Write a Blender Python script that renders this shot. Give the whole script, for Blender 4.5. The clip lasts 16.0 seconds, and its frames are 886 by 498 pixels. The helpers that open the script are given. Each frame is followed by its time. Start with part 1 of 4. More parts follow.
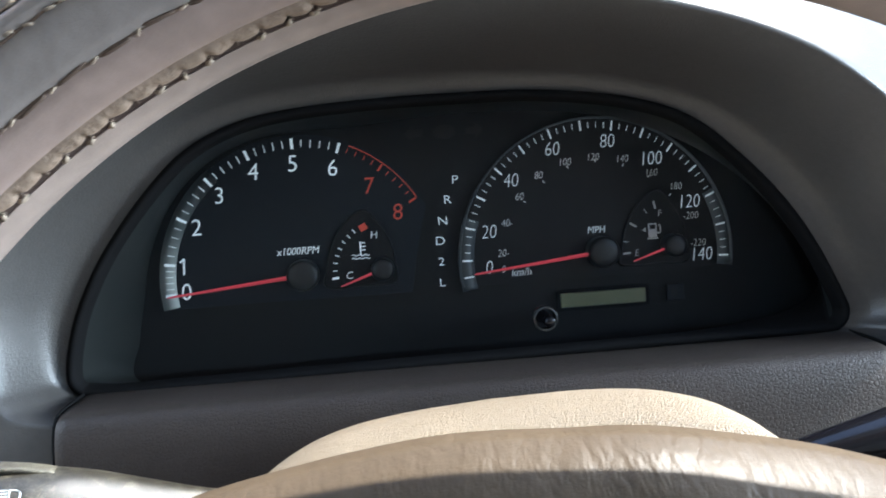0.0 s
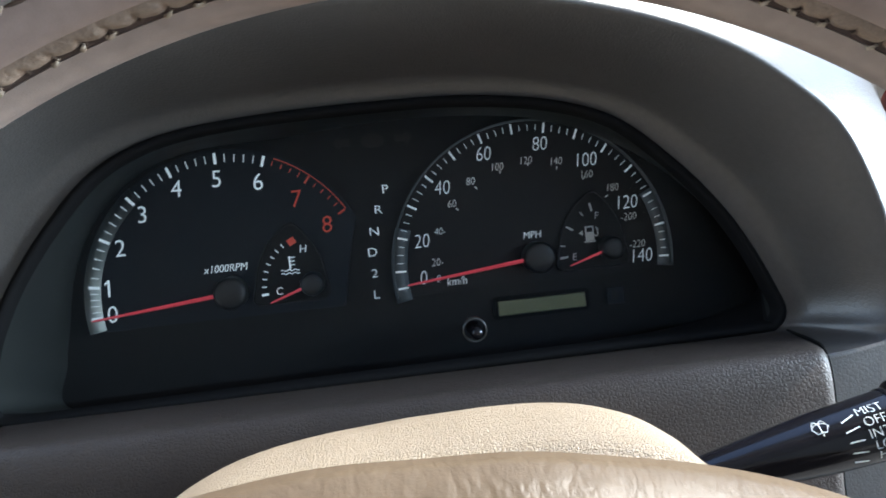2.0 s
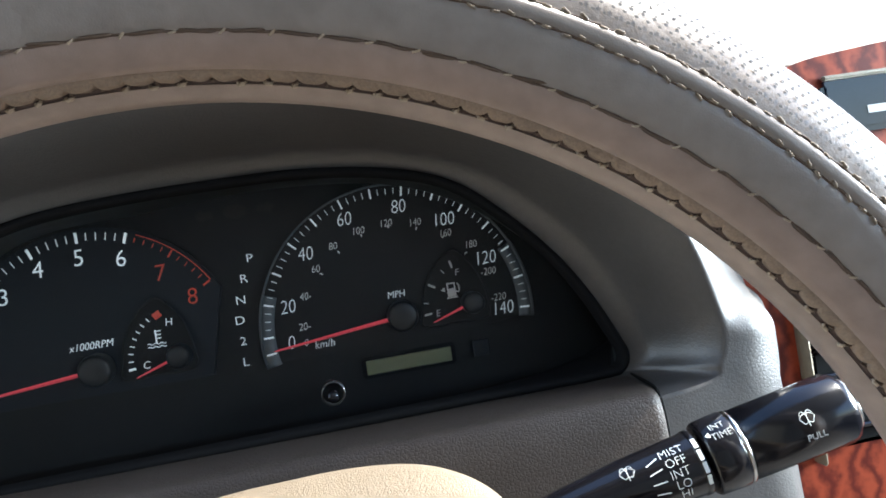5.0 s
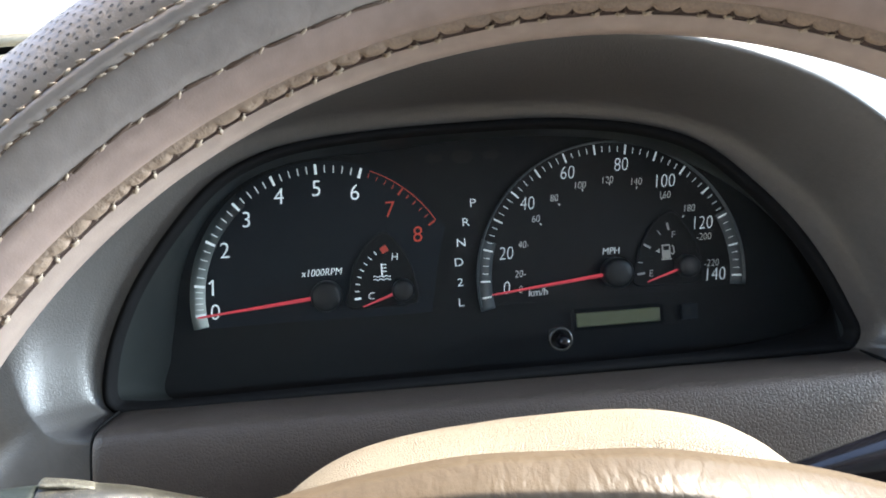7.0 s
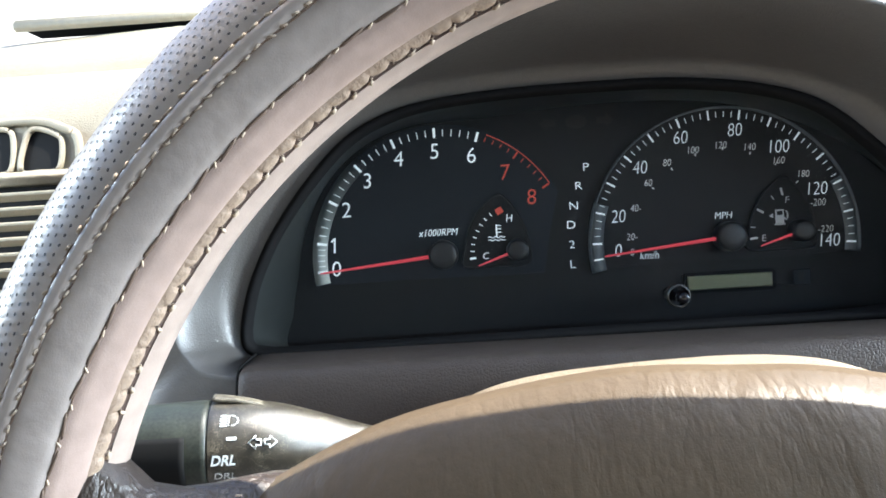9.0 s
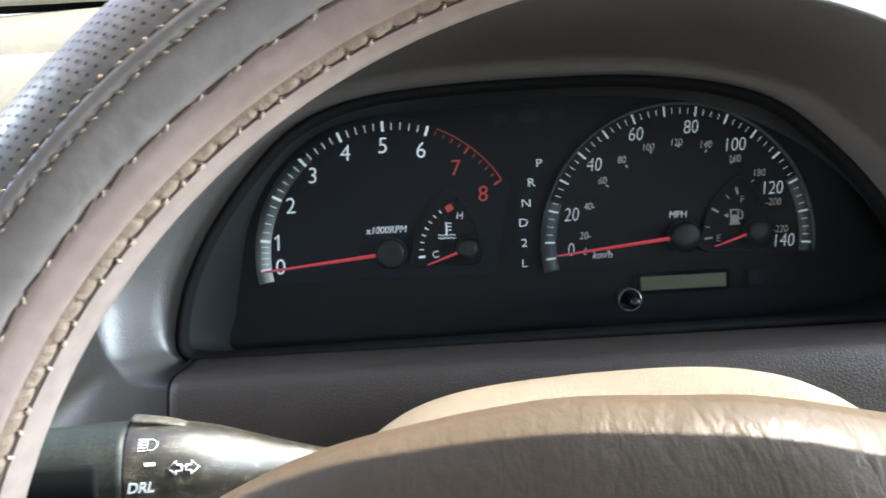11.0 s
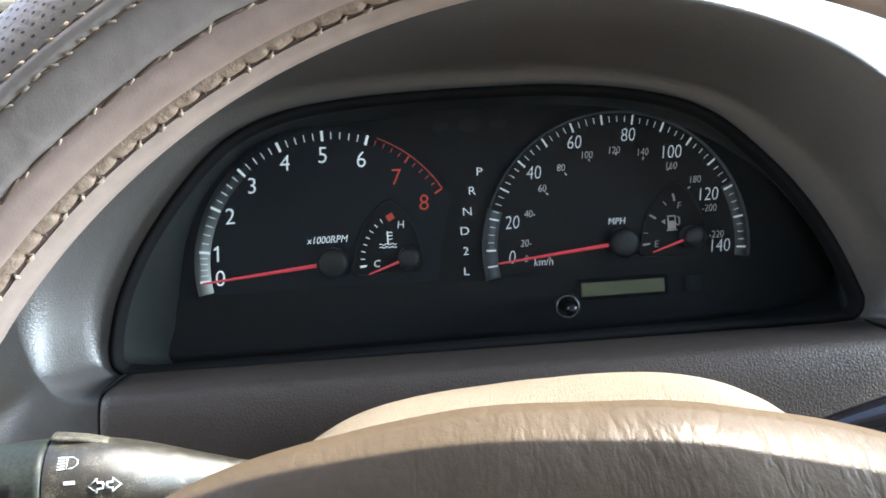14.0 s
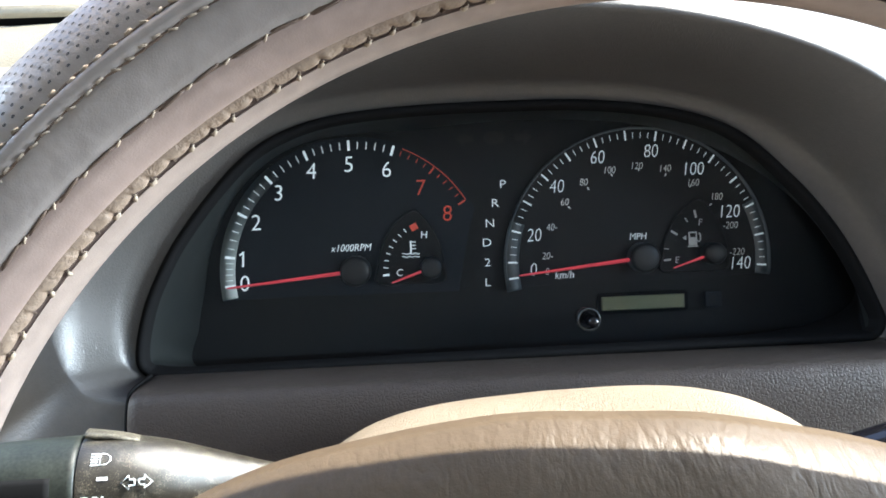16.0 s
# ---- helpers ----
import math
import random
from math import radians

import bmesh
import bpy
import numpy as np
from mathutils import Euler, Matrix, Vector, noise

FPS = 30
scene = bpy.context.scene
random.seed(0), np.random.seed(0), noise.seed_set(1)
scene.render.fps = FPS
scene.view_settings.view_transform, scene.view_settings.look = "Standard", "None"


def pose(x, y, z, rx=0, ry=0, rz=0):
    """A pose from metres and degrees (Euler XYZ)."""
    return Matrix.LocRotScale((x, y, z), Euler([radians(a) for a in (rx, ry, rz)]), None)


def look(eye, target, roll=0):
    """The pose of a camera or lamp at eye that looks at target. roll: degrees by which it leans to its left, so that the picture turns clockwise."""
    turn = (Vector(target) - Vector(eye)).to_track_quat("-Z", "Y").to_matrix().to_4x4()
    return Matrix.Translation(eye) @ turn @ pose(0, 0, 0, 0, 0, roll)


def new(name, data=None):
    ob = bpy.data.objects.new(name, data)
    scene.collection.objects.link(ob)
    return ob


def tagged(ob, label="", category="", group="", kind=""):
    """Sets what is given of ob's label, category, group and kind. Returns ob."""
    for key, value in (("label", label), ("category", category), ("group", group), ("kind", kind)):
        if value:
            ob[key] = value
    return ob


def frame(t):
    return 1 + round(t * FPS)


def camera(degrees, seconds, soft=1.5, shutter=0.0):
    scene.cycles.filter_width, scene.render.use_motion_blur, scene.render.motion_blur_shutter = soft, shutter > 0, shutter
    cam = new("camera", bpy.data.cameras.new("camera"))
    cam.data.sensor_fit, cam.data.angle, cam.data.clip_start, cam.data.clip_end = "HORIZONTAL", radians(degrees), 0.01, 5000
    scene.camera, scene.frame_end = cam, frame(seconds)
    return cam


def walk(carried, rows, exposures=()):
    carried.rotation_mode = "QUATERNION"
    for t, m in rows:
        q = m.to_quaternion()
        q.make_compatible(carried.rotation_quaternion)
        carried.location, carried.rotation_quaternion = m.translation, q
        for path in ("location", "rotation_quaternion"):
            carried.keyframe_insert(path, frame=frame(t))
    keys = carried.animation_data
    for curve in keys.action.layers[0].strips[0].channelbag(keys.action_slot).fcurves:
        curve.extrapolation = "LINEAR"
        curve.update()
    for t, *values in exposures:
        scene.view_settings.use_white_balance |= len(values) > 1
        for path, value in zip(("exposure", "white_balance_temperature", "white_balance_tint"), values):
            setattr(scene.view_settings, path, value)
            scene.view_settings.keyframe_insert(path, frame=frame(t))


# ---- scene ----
cam = camera(60.0, 16.0, soft=1.7, shutter=0.5)
# seconds, place, and Euler angles of the hand-held camera
ROWS = [
    (0, -0.0257, -0.3940, 0.0356, 87.31, 3.99, -4.10),
    (0.5, -0.0099, -0.3920, 0.0386, 87.56, 4.68, -3.98),
    (1, -0.0007, -0.3907, 0.0399, 87.56, 5.14, -4.00),
    (1.5, 0.0002, -0.3896, 0.0396, 87.31, 5.41, -4.12),
    (2, 0.0088, -0.3870, 0.0381, 87.18, 6.10, -4.30),
    (2.5, 0.0221, -0.3896, 0.0411, 87.99, 7.00, -4.61),
    (3, 0.0385, -0.3989, 0.0481, 89.05, 8.32, -5.74),
    (3.2, 0.0442, -0.4030, 0.0495, 89.22, 8.87, -6.36),
    (5.3, 0.0538, -0.4049, 0.0426, 89.67, 8.95, -8.28),
    (5.5, 0.0226, -0.4040, 0.0425, 89.18, 7.31, -6.97),
    (6, -0.0116, -0.3995, 0.0448, 86.85, 4.17, -2.80),
    (6.5, -0.0249, -0.4023, 0.0447, 87.70, 3.83, -2.45),
    (7, -0.0241, -0.4066, 0.0422, 88.14, 4.21, -2.44),
    (7.5, -0.0177, -0.4085, 0.0267, 87.55, 4.51, -2.93),
    (8, -0.0266, -0.4139, 0.0169, 87.47, 4.09, -2.78),
    (8.5, -0.0439, -0.4178, 0.0163, 88.37, 3.49, -0.01),
    (8.7, -0.0577, -0.4199, 0.0178, 88.92, 3.55, 1.73),
    (10.8, -0.0508, -0.4068, 0.0331, 86.73, 2.86, -0.11),
    (11, -0.0456, -0.4055, 0.0333, 86.67, 3.07, -0.52),
    (11.5, -0.0388, -0.4050, 0.0318, 86.37, 3.53, -1.90),
    (12, -0.0335, -0.4054, 0.0307, 86.22, 3.81, -2.41),
    (12.5, -0.0288, -0.4045, 0.0290, 86.11, 3.93, -2.64),
    (13, -0.0330, -0.4071, 0.0316, 86.71, 3.70, -2.94),
    (13.5, -0.0292, -0.4061, 0.0322, 86.88, 3.94, -3.14),
    (14, -0.0325, -0.4062, 0.0334, 87.06, 3.63, -3.07),
    (14.5, -0.0351, -0.4065, 0.0320, 87.15, 3.02, -2.96),
    (15, -0.0397, -0.4080, 0.0317, 87.34, 2.42, -2.84),
    (15.5, -0.0405, -0.4083, 0.0322, 87.67, 2.27, -2.56),
    (16, -0.0395, -0.4101, 0.0325, 88.09, 2.30, -2.29),
]
EXPOSURES = [(t, e + (0.12 if t < 4 else 0.19), 5450 if t < 2.2 else 5580 if t < 2.8 else 5720, 6) for t, e in ((0.0, 1.7), (0.5, 1.6), (1.0, 1.62), (2.0, 1.62), (2.5, 1.70), (3.0, 2.18), (5.3, 1.6), (5.6, 1.75), (5.9, 2.2), (6.5, 2.1), (7.5, 2.05), (8.0, 2.15), (8.7, 2.15), (11.0, 1.92), (13.0, 1.95), (16.0, 2.0))]
walk(cam, [(r[0], pose(*r[1:])) for r in ROWS], EXPOSURES)

# ---- light: a high sun through the windscreen, and the sky ----
SUN = Vector((0.72, -0.008, 1.0)).normalized()
sun = new("sun", bpy.data.lights.new("sun", "SUN"))
sun.data.energy, sun.data.angle, sun.data.color = 4.3, radians(0.6), (1.0, 0.88, 0.73)
sun.matrix_world = look(SUN * 3, (0, 0, 0))
world = bpy.data.worlds.new("sky")
scene.world = world
world.use_nodes = True
wn = world.node_tree
sky = wn.nodes.new("ShaderNodeTexSky")
sky.sky_type, sky.sun_disc = "NISHITA", False
sky.sun_elevation = math.asin(SUN.z)
sky.sun_rotation = math.atan2(SUN.x, SUN.y)
wn.links.new(sky.outputs[0], wn.nodes["Background"].inputs[0])
wn.nodes["Background"].inputs[1].default_value = 0.15
# added lamps: sky in the passenger's window, driver-side fill for the hood's right wall
for name, place, aim, wide, high, power in (("passenger_window_light", (1.15, -0.20, 0.15), (-0.10, -0.12, 0.02), 0.50, 0.30, 19.0),
                                            ("driver_side_fill", (-0.50, -0.15, 0.16), (0.20, -0.08, 0.05), 0.10, 0.24, 0.50)):
    side_lamp = new(name, bpy.data.lights.new(name, "AREA"))
    side_lamp.data.shape, side_lamp.data.size, side_lamp.data.size_y = "RECTANGLE", wide, high
    side_lamp.data.energy, side_lamp.data.color = power, (0.93, 0.98, 0.97)
    side_lamp.matrix_world = look(place, aim)


# ---- materials ----
def material(name, color, rough=0.5, metal=0.0, vary=0.12, scale=40.0, spec=0.5, coat=0.0):
    """A surface whose colour wanders at two scales; returns it with its nodes for the relief."""
    m = bpy.data.materials.new(name)
    m.use_nodes = True
    nt = m.node_tree
    b = nt.nodes["Principled BSDF"]
    b.inputs["Roughness"].default_value = rough
    b.inputs["Metallic"].default_value = metal
    b.inputs["Specular IOR Level"].default_value = spec
    b.inputs["Coat Weight"].default_value = coat
    tc = nt.nodes.new("ShaderNodeTexCoord")
    if vary > 0:
        n1 = nt.nodes.new("ShaderNodeTexNoise")
        n1.inputs["Scale"].default_value, n1.inputs["Detail"].default_value = scale, 6
        nt.links.new(tc.outputs["Object"], n1.inputs["Vector"])
        n2 = nt.nodes.new("ShaderNodeTexNoise")
        n2.inputs["Scale"].default_value, n2.inputs["Detail"].default_value = scale * 14, 3
        nt.links.new(tc.outputs["Object"], n2.inputs["Vector"])
        mix = nt.nodes.new("ShaderNodeMath")
        mix.operation = "ADD"
        nt.links.new(n1.outputs["Fac"], mix.inputs[0])
        nt.links.new(n2.outputs["Fac"], mix.inputs[1])
        ramp = nt.nodes.new("ShaderNodeMapRange")
        ramp.inputs["From Min"].default_value, ramp.inputs["From Max"].default_value = 0.6, 1.4
        ramp.inputs["To Min"].default_value, ramp.inputs["To Max"].default_value = 1 - vary, 1 + vary
        nt.links.new(mix.outputs[0], ramp.inputs[0])
        mul = nt.nodes.new("ShaderNodeMix")
        mul.data_type, mul.blend_type = "RGBA", "MULTIPLY"
        mul.inputs["Factor"].default_value = 1
        mul.inputs["A"].default_value = (*color, 1)
        nt.links.new(ramp.outputs[0], mul.inputs["B"])
        nt.links.new(mul.outputs["Result"], b.inputs["Base Color"])
        rr = nt.nodes.new("ShaderNodeMapRange")
        rr.inputs["To Min"].default_value, rr.inputs["To Max"].default_value = max(0.02, rough - 0.08), min(1, rough + 0.08)
        nt.links.new(n1.outputs["Fac"], rr.inputs[0])
        nt.links.new(rr.outputs[0], b.inputs["Roughness"])
    else:
        b.inputs["Base Color"].default_value = (*color, 1)
    return m


def relief(m, kind, scale, strength, depth=0.001, stretch=(1, 1, 1)):
    """Adds fine relief to a material: 'grain' (leather cells) or 'crease' (long wrinkles)."""
    nt = m.node_tree
    b = nt.nodes["Principled BSDF"]
    tc = nt.nodes.new("ShaderNodeTexCoord")
    mp = nt.nodes.new("ShaderNodeMapping")
    mp.inputs["Scale"].default_value = stretch
    nt.links.new(tc.outputs["Object"], mp.inputs["Vector"])
    warp = nt.nodes.new("ShaderNodeTexNoise")
    warp.inputs["Scale"].default_value, warp.inputs["Detail"].default_value = scale * 0.5, 3
    nt.links.new(mp.outputs[0], warp.inputs["Vector"])
    add = nt.nodes.new("ShaderNodeVectorMath")
    add.operation = "MULTIPLY_ADD"
    add.inputs[1].default_value = (0.9 / scale,) * 3
    nt.links.new(warp.outputs["Color"], add.inputs[0])
    nt.links.new(mp.outputs[0], add.inputs[2])
    if kind == "grain":
        tex = nt.nodes.new("ShaderNodeTexVoronoi")
        tex.feature = "DISTANCE_TO_EDGE"
        tex.inputs["Scale"].default_value = scale
        out = tex.outputs["Distance"]
        pinch = nt.nodes.new("ShaderNodeMapRange")
        pinch.inputs["From Max"].default_value = 0.22
        nt.links.new(out, pinch.inputs[0])
        out = pinch.outputs[0]
    else:
        tex = nt.nodes.new("ShaderNodeTexNoise")
        tex.inputs["Scale"].default_value, tex.inputs["Detail"].default_value = scale, 4
        tex.inputs["Roughness"].default_value = 0.6
        ridge = nt.nodes.new("ShaderNodeMath")
        ridge.operation = "SUBTRACT"
        ridge.inputs[1].default_value = 0.5
        nt.links.new(tex.outputs["Fac"], ridge.inputs[0])
        ab = nt.nodes.new("ShaderNodeMath")
        ab.operation = "ABSOLUTE"
        nt.links.new(ridge.outputs[0], ab.inputs[0])
        pinch = nt.nodes.new("ShaderNodeMapRange")
        pinch.inputs["From Max"].default_value = 0.10
        nt.links.new(ab.outputs[0], pinch.inputs[0])
        out = pinch.outputs[0]
    nt.links.new(add.outputs[0], tex.inputs["Vector"])
    bump = nt.nodes.new("ShaderNodeBump")
    bump.inputs["Strength"].default_value, bump.inputs["Distance"].default_value = strength, depth
    nt.links.new(out, bump.inputs["Height"])
    old = b.inputs["Normal"].links
    if old:
        nt.links.new(old[0].from_socket, bump.inputs["Normal"])
    nt.links.new(bump.outputs[0], b.inputs["Normal"])
    return m


def dust(m, color, scale, low, high):
    """Strews fine pale specks of dust over a material, thicker in some patches than in others."""
    nt = m.node_tree
    b = nt.nodes["Principled BSDF"]
    tc = nt.nodes.new("ShaderNodeTexCoord")
    fine, patch = nt.nodes.new("ShaderNodeTexNoise"), nt.nodes.new("ShaderNodeTexNoise")
    fine.inputs["Scale"].default_value, fine.inputs["Detail"].default_value = scale, 3
    patch.inputs["Scale"].default_value, patch.inputs["Detail"].default_value = scale / 14, 2
    for tex in (fine, patch):
        nt.links.new(tc.outputs["Object"], tex.inputs["Vector"])
    both = nt.nodes.new("ShaderNodeMath")
    both.operation = "MULTIPLY_ADD"
    both.inputs[1].default_value = 0.45
    nt.links.new(patch.outputs["Fac"], both.inputs[0])
    nt.links.new(fine.outputs["Fac"], both.inputs[2])
    cover = nt.nodes.new("ShaderNodeMapRange")
    cover.inputs["From Min"].default_value, cover.inputs["From Max"].default_value = low, high
    nt.links.new(both.outputs[0], cover.inputs[0])
    mix = nt.nodes.new("ShaderNodeMix")
    mix.data_type = "RGBA"
    mix.inputs["B"].default_value = (*color, 1)
    nt.links.new(cover.outputs[0], mix.inputs["Factor"])
    nt.links.new(b.inputs["Base Color"].links[0].from_socket, mix.inputs["A"])
    nt.links.new(mix.outputs["Result"], b.inputs["Base Color"])
    return m


DASH = relief(material("taupe grained dash plastic", (0.0605, 0.0560, 0.0527), 0.41, scale=25, spec=0.60), "grain", 600, 0.15, 0.0004)
PANEL = relief(material("taupe grained lower panel", (0.042, 0.033, 0.028), 0.5, scale=25, spec=0.22), "grain", 620, 0.27, 0.0005)
SHROUD = relief(material("beige grained column shroud", (0.215, 0.168, 0.114), 0.5, scale=30), "grain", 900, 0.65, 0.0005)
PAD = relief(relief(relief(material("taupe padded vinyl", (0.100, 0.072, 0.045), 0.42, scale=25, spec=0.17), "crease", 50, 0.20, 0.0011, (1, 0.45, 0.22)), "crease", 130, 0.12, 0.0005, (1, 0.5, 0.35)), "grain", 900, 0.08, 0.0003)
LEATHER = relief(relief(material("grey mauve leather", (0.250, 0.214, 0.195), 0.33, vary=0.2, scale=14), "crease", 26, 0.10, 0.0016), "grain", 1400, 0.10, 0.0002)
BANDING = relief(material("pinkish taupe leather band", (0.300, 0.222, 0.188), 0.36, vary=0.2, scale=14), "grain", 1400, 0.10, 0.0002)
# bounce light from the shroud is put into this paler leather
EDGE = relief(material("leather edge lightened for bounce light", (0.345, 0.270, 0.228), 0.40, vary=0.2, scale=14), "grain", 1400, 0.10, 0.0002)
PUFF = relief(material("tan gathered leather", (0.27, 0.195, 0.14), 0.6, vary=0.25, scale=120), "crease", 140, 0.35, 0.0006)
# shade inside the lacing gaps is put into this leather's colour
BED = material("brown leather darkened as shade in the lacing gaps", (0.085, 0.055, 0.044), 0.8, vary=0.3, scale=200)
THREAD = material("brown waxed thread", (0.10, 0.065, 0.045), 0.7, vary=0.3, scale=300)
KNOT = material("pale worn thread", (0.48, 0.38, 0.28), 0.6, vary=0.3, scale=300)
SEAM = material("dull tan thread", (0.26, 0.205, 0.155), 0.8, vary=0.4, scale=400)
HOLE = material("dark perforation", (0.035, 0.03, 0.03), 0.8, vary=0)
BLACK = relief(material("black satin plastic", (0.007, 0.007, 0.0075), 0.85, vary=0.2, scale=60, spec=0.08), "grain", 1200, 0.1, 0.0002)
HOUSING = material("charcoal housing plastic", (0.0105, 0.0125, 0.0122), 0.6, vary=0.15, scale=50, spec=0.3)
FACE = material("midnight dial face", (0.008, 0.011, 0.016), 0.6, vary=0.1, scale=60, spec=0.25)
FACE_DARK = material("soot black dial face", (0.0095, 0.009, 0.0095), 0.6, vary=0.12, scale=60, spec=0.25)
SUBFACE = material("black gauge face", (0.0065, 0.006, 0.0062), 0.6, vary=0.1, scale=60, spec=0.25)
PRINT = material("white dial print", (0.80, 0.84, 0.82), 0.5, vary=0.05, scale=300)
# weak glow added so the white print stands out in the shaded dials
PRINT_GLOW = material("white dial print with added glow", (0.80, 0.84, 0.82), 0.5, vary=0.05, scale=300)
PRINT_GLOW.node_tree.nodes["Principled BSDF"].inputs["Emission Color"].default_value = (0.85, 0.97, 1.0, 1)
PRINT_GLOW.node_tree.nodes["Principled BSDF"].inputs["Emission Strength"].default_value = 0.10
# dimmer copy: falloff of light over the speedometer is put into this print
PRINT_SOFT = material("white dial print with dimmer glow", (0.74, 0.78, 0.78), 0.5, vary=0.06, scale=300)
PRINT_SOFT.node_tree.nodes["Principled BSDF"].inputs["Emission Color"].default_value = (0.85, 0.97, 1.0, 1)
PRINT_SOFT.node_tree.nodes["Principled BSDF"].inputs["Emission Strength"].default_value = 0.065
# on the fuel gauge this grey carries the same falloff
PRINT_DIM = material("grey dial print", (0.50, 0.52, 0.51), 0.5, vary=0.05, scale=300)
PRINT_RED = material("red dial print", (0.75, 0.09, 0.05), 0.5, vary=0.05, scale=300)
NEEDLE = material("red needle plastic with added glow", (0.66, 0.055, 0.075), 0.35, vary=0.08, scale=200)
# faint red glow added to keep the needles bright
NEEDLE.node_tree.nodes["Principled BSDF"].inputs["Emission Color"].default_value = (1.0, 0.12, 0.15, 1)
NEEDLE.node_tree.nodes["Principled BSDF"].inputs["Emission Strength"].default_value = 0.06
CAP = material("black hub cap", (0.007, 0.007, 0.008), 0.42, vary=0.15, scale=200)
STRIP = material("pale ring with painted light", (0.40, 0.45, 0.425), 0.4, vary=0)
STRIP_DIM = material("smoky ring in a dim lit tone", (0.075, 0.09, 0.098), 0.35, vary=0.1, scale=120)
LCD = material("khaki liquid crystal window", (0.150, 0.165, 0.088), 0.35, vary=0.12, scale=90)
# light fading up the strip is painted in: pale at zero, darker above
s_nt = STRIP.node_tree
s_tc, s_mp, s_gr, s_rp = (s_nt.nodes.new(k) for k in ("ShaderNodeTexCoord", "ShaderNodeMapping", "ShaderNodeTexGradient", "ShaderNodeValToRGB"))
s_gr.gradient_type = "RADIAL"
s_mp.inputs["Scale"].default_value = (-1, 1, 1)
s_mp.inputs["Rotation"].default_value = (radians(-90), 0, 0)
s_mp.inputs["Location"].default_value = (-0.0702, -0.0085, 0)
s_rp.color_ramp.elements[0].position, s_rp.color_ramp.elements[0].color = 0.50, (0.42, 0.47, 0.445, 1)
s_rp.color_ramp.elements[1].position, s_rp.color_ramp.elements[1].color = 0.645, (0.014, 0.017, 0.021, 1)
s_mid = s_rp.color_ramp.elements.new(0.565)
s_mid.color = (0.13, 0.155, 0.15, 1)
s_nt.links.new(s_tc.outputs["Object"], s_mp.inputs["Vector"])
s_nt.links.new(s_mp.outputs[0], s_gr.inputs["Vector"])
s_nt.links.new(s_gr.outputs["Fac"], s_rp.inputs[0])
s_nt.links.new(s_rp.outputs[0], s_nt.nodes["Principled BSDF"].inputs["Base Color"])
CLEAR = material("clear plastic collar", (0.12, 0.125, 0.125), 0.15, metal=0.7, vary=0.1, scale=200)
STALK = material("black glossy stalk plastic", (0.0055, 0.0055, 0.0075), 0.17, vary=0.2, scale=80)
STALK_L = dust(relief(material("dusty black stalk plastic", (0.017, 0.014, 0.009), 0.36, vary=0.5, scale=160, spec=0.78), "grain", 1900, 0.24, 0.0003), (0.20, 0.18, 0.13), 3200, 0.78, 0.98)
CHROME = material("dull chrome", (0.7, 0.68, 0.64), 0.22, metal=1.0, vary=0.1, scale=100)
CREAM = relief(material("cream dash top vinyl", (0.215, 0.185, 0.130), 0.6, scale=20), "grain", 700, 0.4, 0.0004)
DARK = material("dark slot", (0.006, 0.006, 0.006), 0.8, vary=0, spec=0.1)
SCREEN = material("dark display glass", (0.012, 0.016, 0.026), 0.12, vary=0.1, scale=50)
WOOD = material("red burl wood lacquer", (0.30, 0.055, 0.022), 0.4, vary=0.0, spec=0.2)
wt = WOOD.node_tree
w_tc, w_wave, w_ramp = (wt.nodes.new(k) for k in ("ShaderNodeTexCoord", "ShaderNodeTexWave", "ShaderNodeValToRGB"))
w_wave.inputs["Scale"].default_value, w_wave.inputs["Distortion"].default_value = 22, 9
w_wave.inputs["Detail"].default_value, w_wave.inputs["Detail Scale"].default_value = 5, 2.5
w_ramp.color_ramp.elements[0].color, w_ramp.color_ramp.elements[1].color = (0.085, 0.011, 0.006, 1), (0.25, 0.045, 0.018, 1)
wt.links.new(w_tc.outputs["Object"], w_wave.inputs["Vector"])
wt.links.new(w_wave.outputs["Fac"], w_ramp.inputs[0])
wt.links.new(w_ramp.outputs[0], wt.nodes["Principled BSDF"].inputs["Base Color"])
LENS = bpy.data.materials.new("clear instrument lens")
LENS.use_nodes = True
ln = LENS.node_tree
l_tr, l_gl, l_fr, l_mx = (ln.nodes.new(k) for k in ("ShaderNodeBsdfTransparent", "ShaderNodeBsdfGlossy", "ShaderNodeFresnel", "ShaderNodeMixShader"))
l_gl.inputs["Roughness"].default_value = 0.08
l_fr.inputs["IOR"].default_value = 1.1
# bluish haze mixed in for sky reflection and glare over the dials
l_haze, l_film, l_spots, l_amt = (ln.nodes.new(k) for k in ("ShaderNodeBsdfDiffuse", "ShaderNodeMixShader", "ShaderNodeTexNoise", "ShaderNodeMapRange"))
l_haze.inputs["Color"].default_value = (0.58, 0.70, 0.80, 1)
l_spots.inputs["Scale"].default_value, l_spots.inputs["Detail"].default_value = 30, 8
l_amt.inputs["To Min"].default_value, l_amt.inputs["To Max"].default_value = 0.006, 0.015
ln.links.new(l_spots.outputs["Fac"], l_amt.inputs[0])
ln.links.new(l_amt.outputs[0], l_film.inputs[0])
ln.links.new(l_tr.outputs[0], l_film.inputs[1])
ln.links.new(l_haze.outputs[0], l_film.inputs[2])
ln.links.new(l_fr.outputs[0], l_mx.inputs[0])
ln.links.new(l_film.outputs[0], l_mx.inputs[1])
ln.links.new(l_gl.outputs[0], l_mx.inputs[2])
ln.links.new(l_mx.outputs[0], ln.nodes["Material Output"].inputs[0])


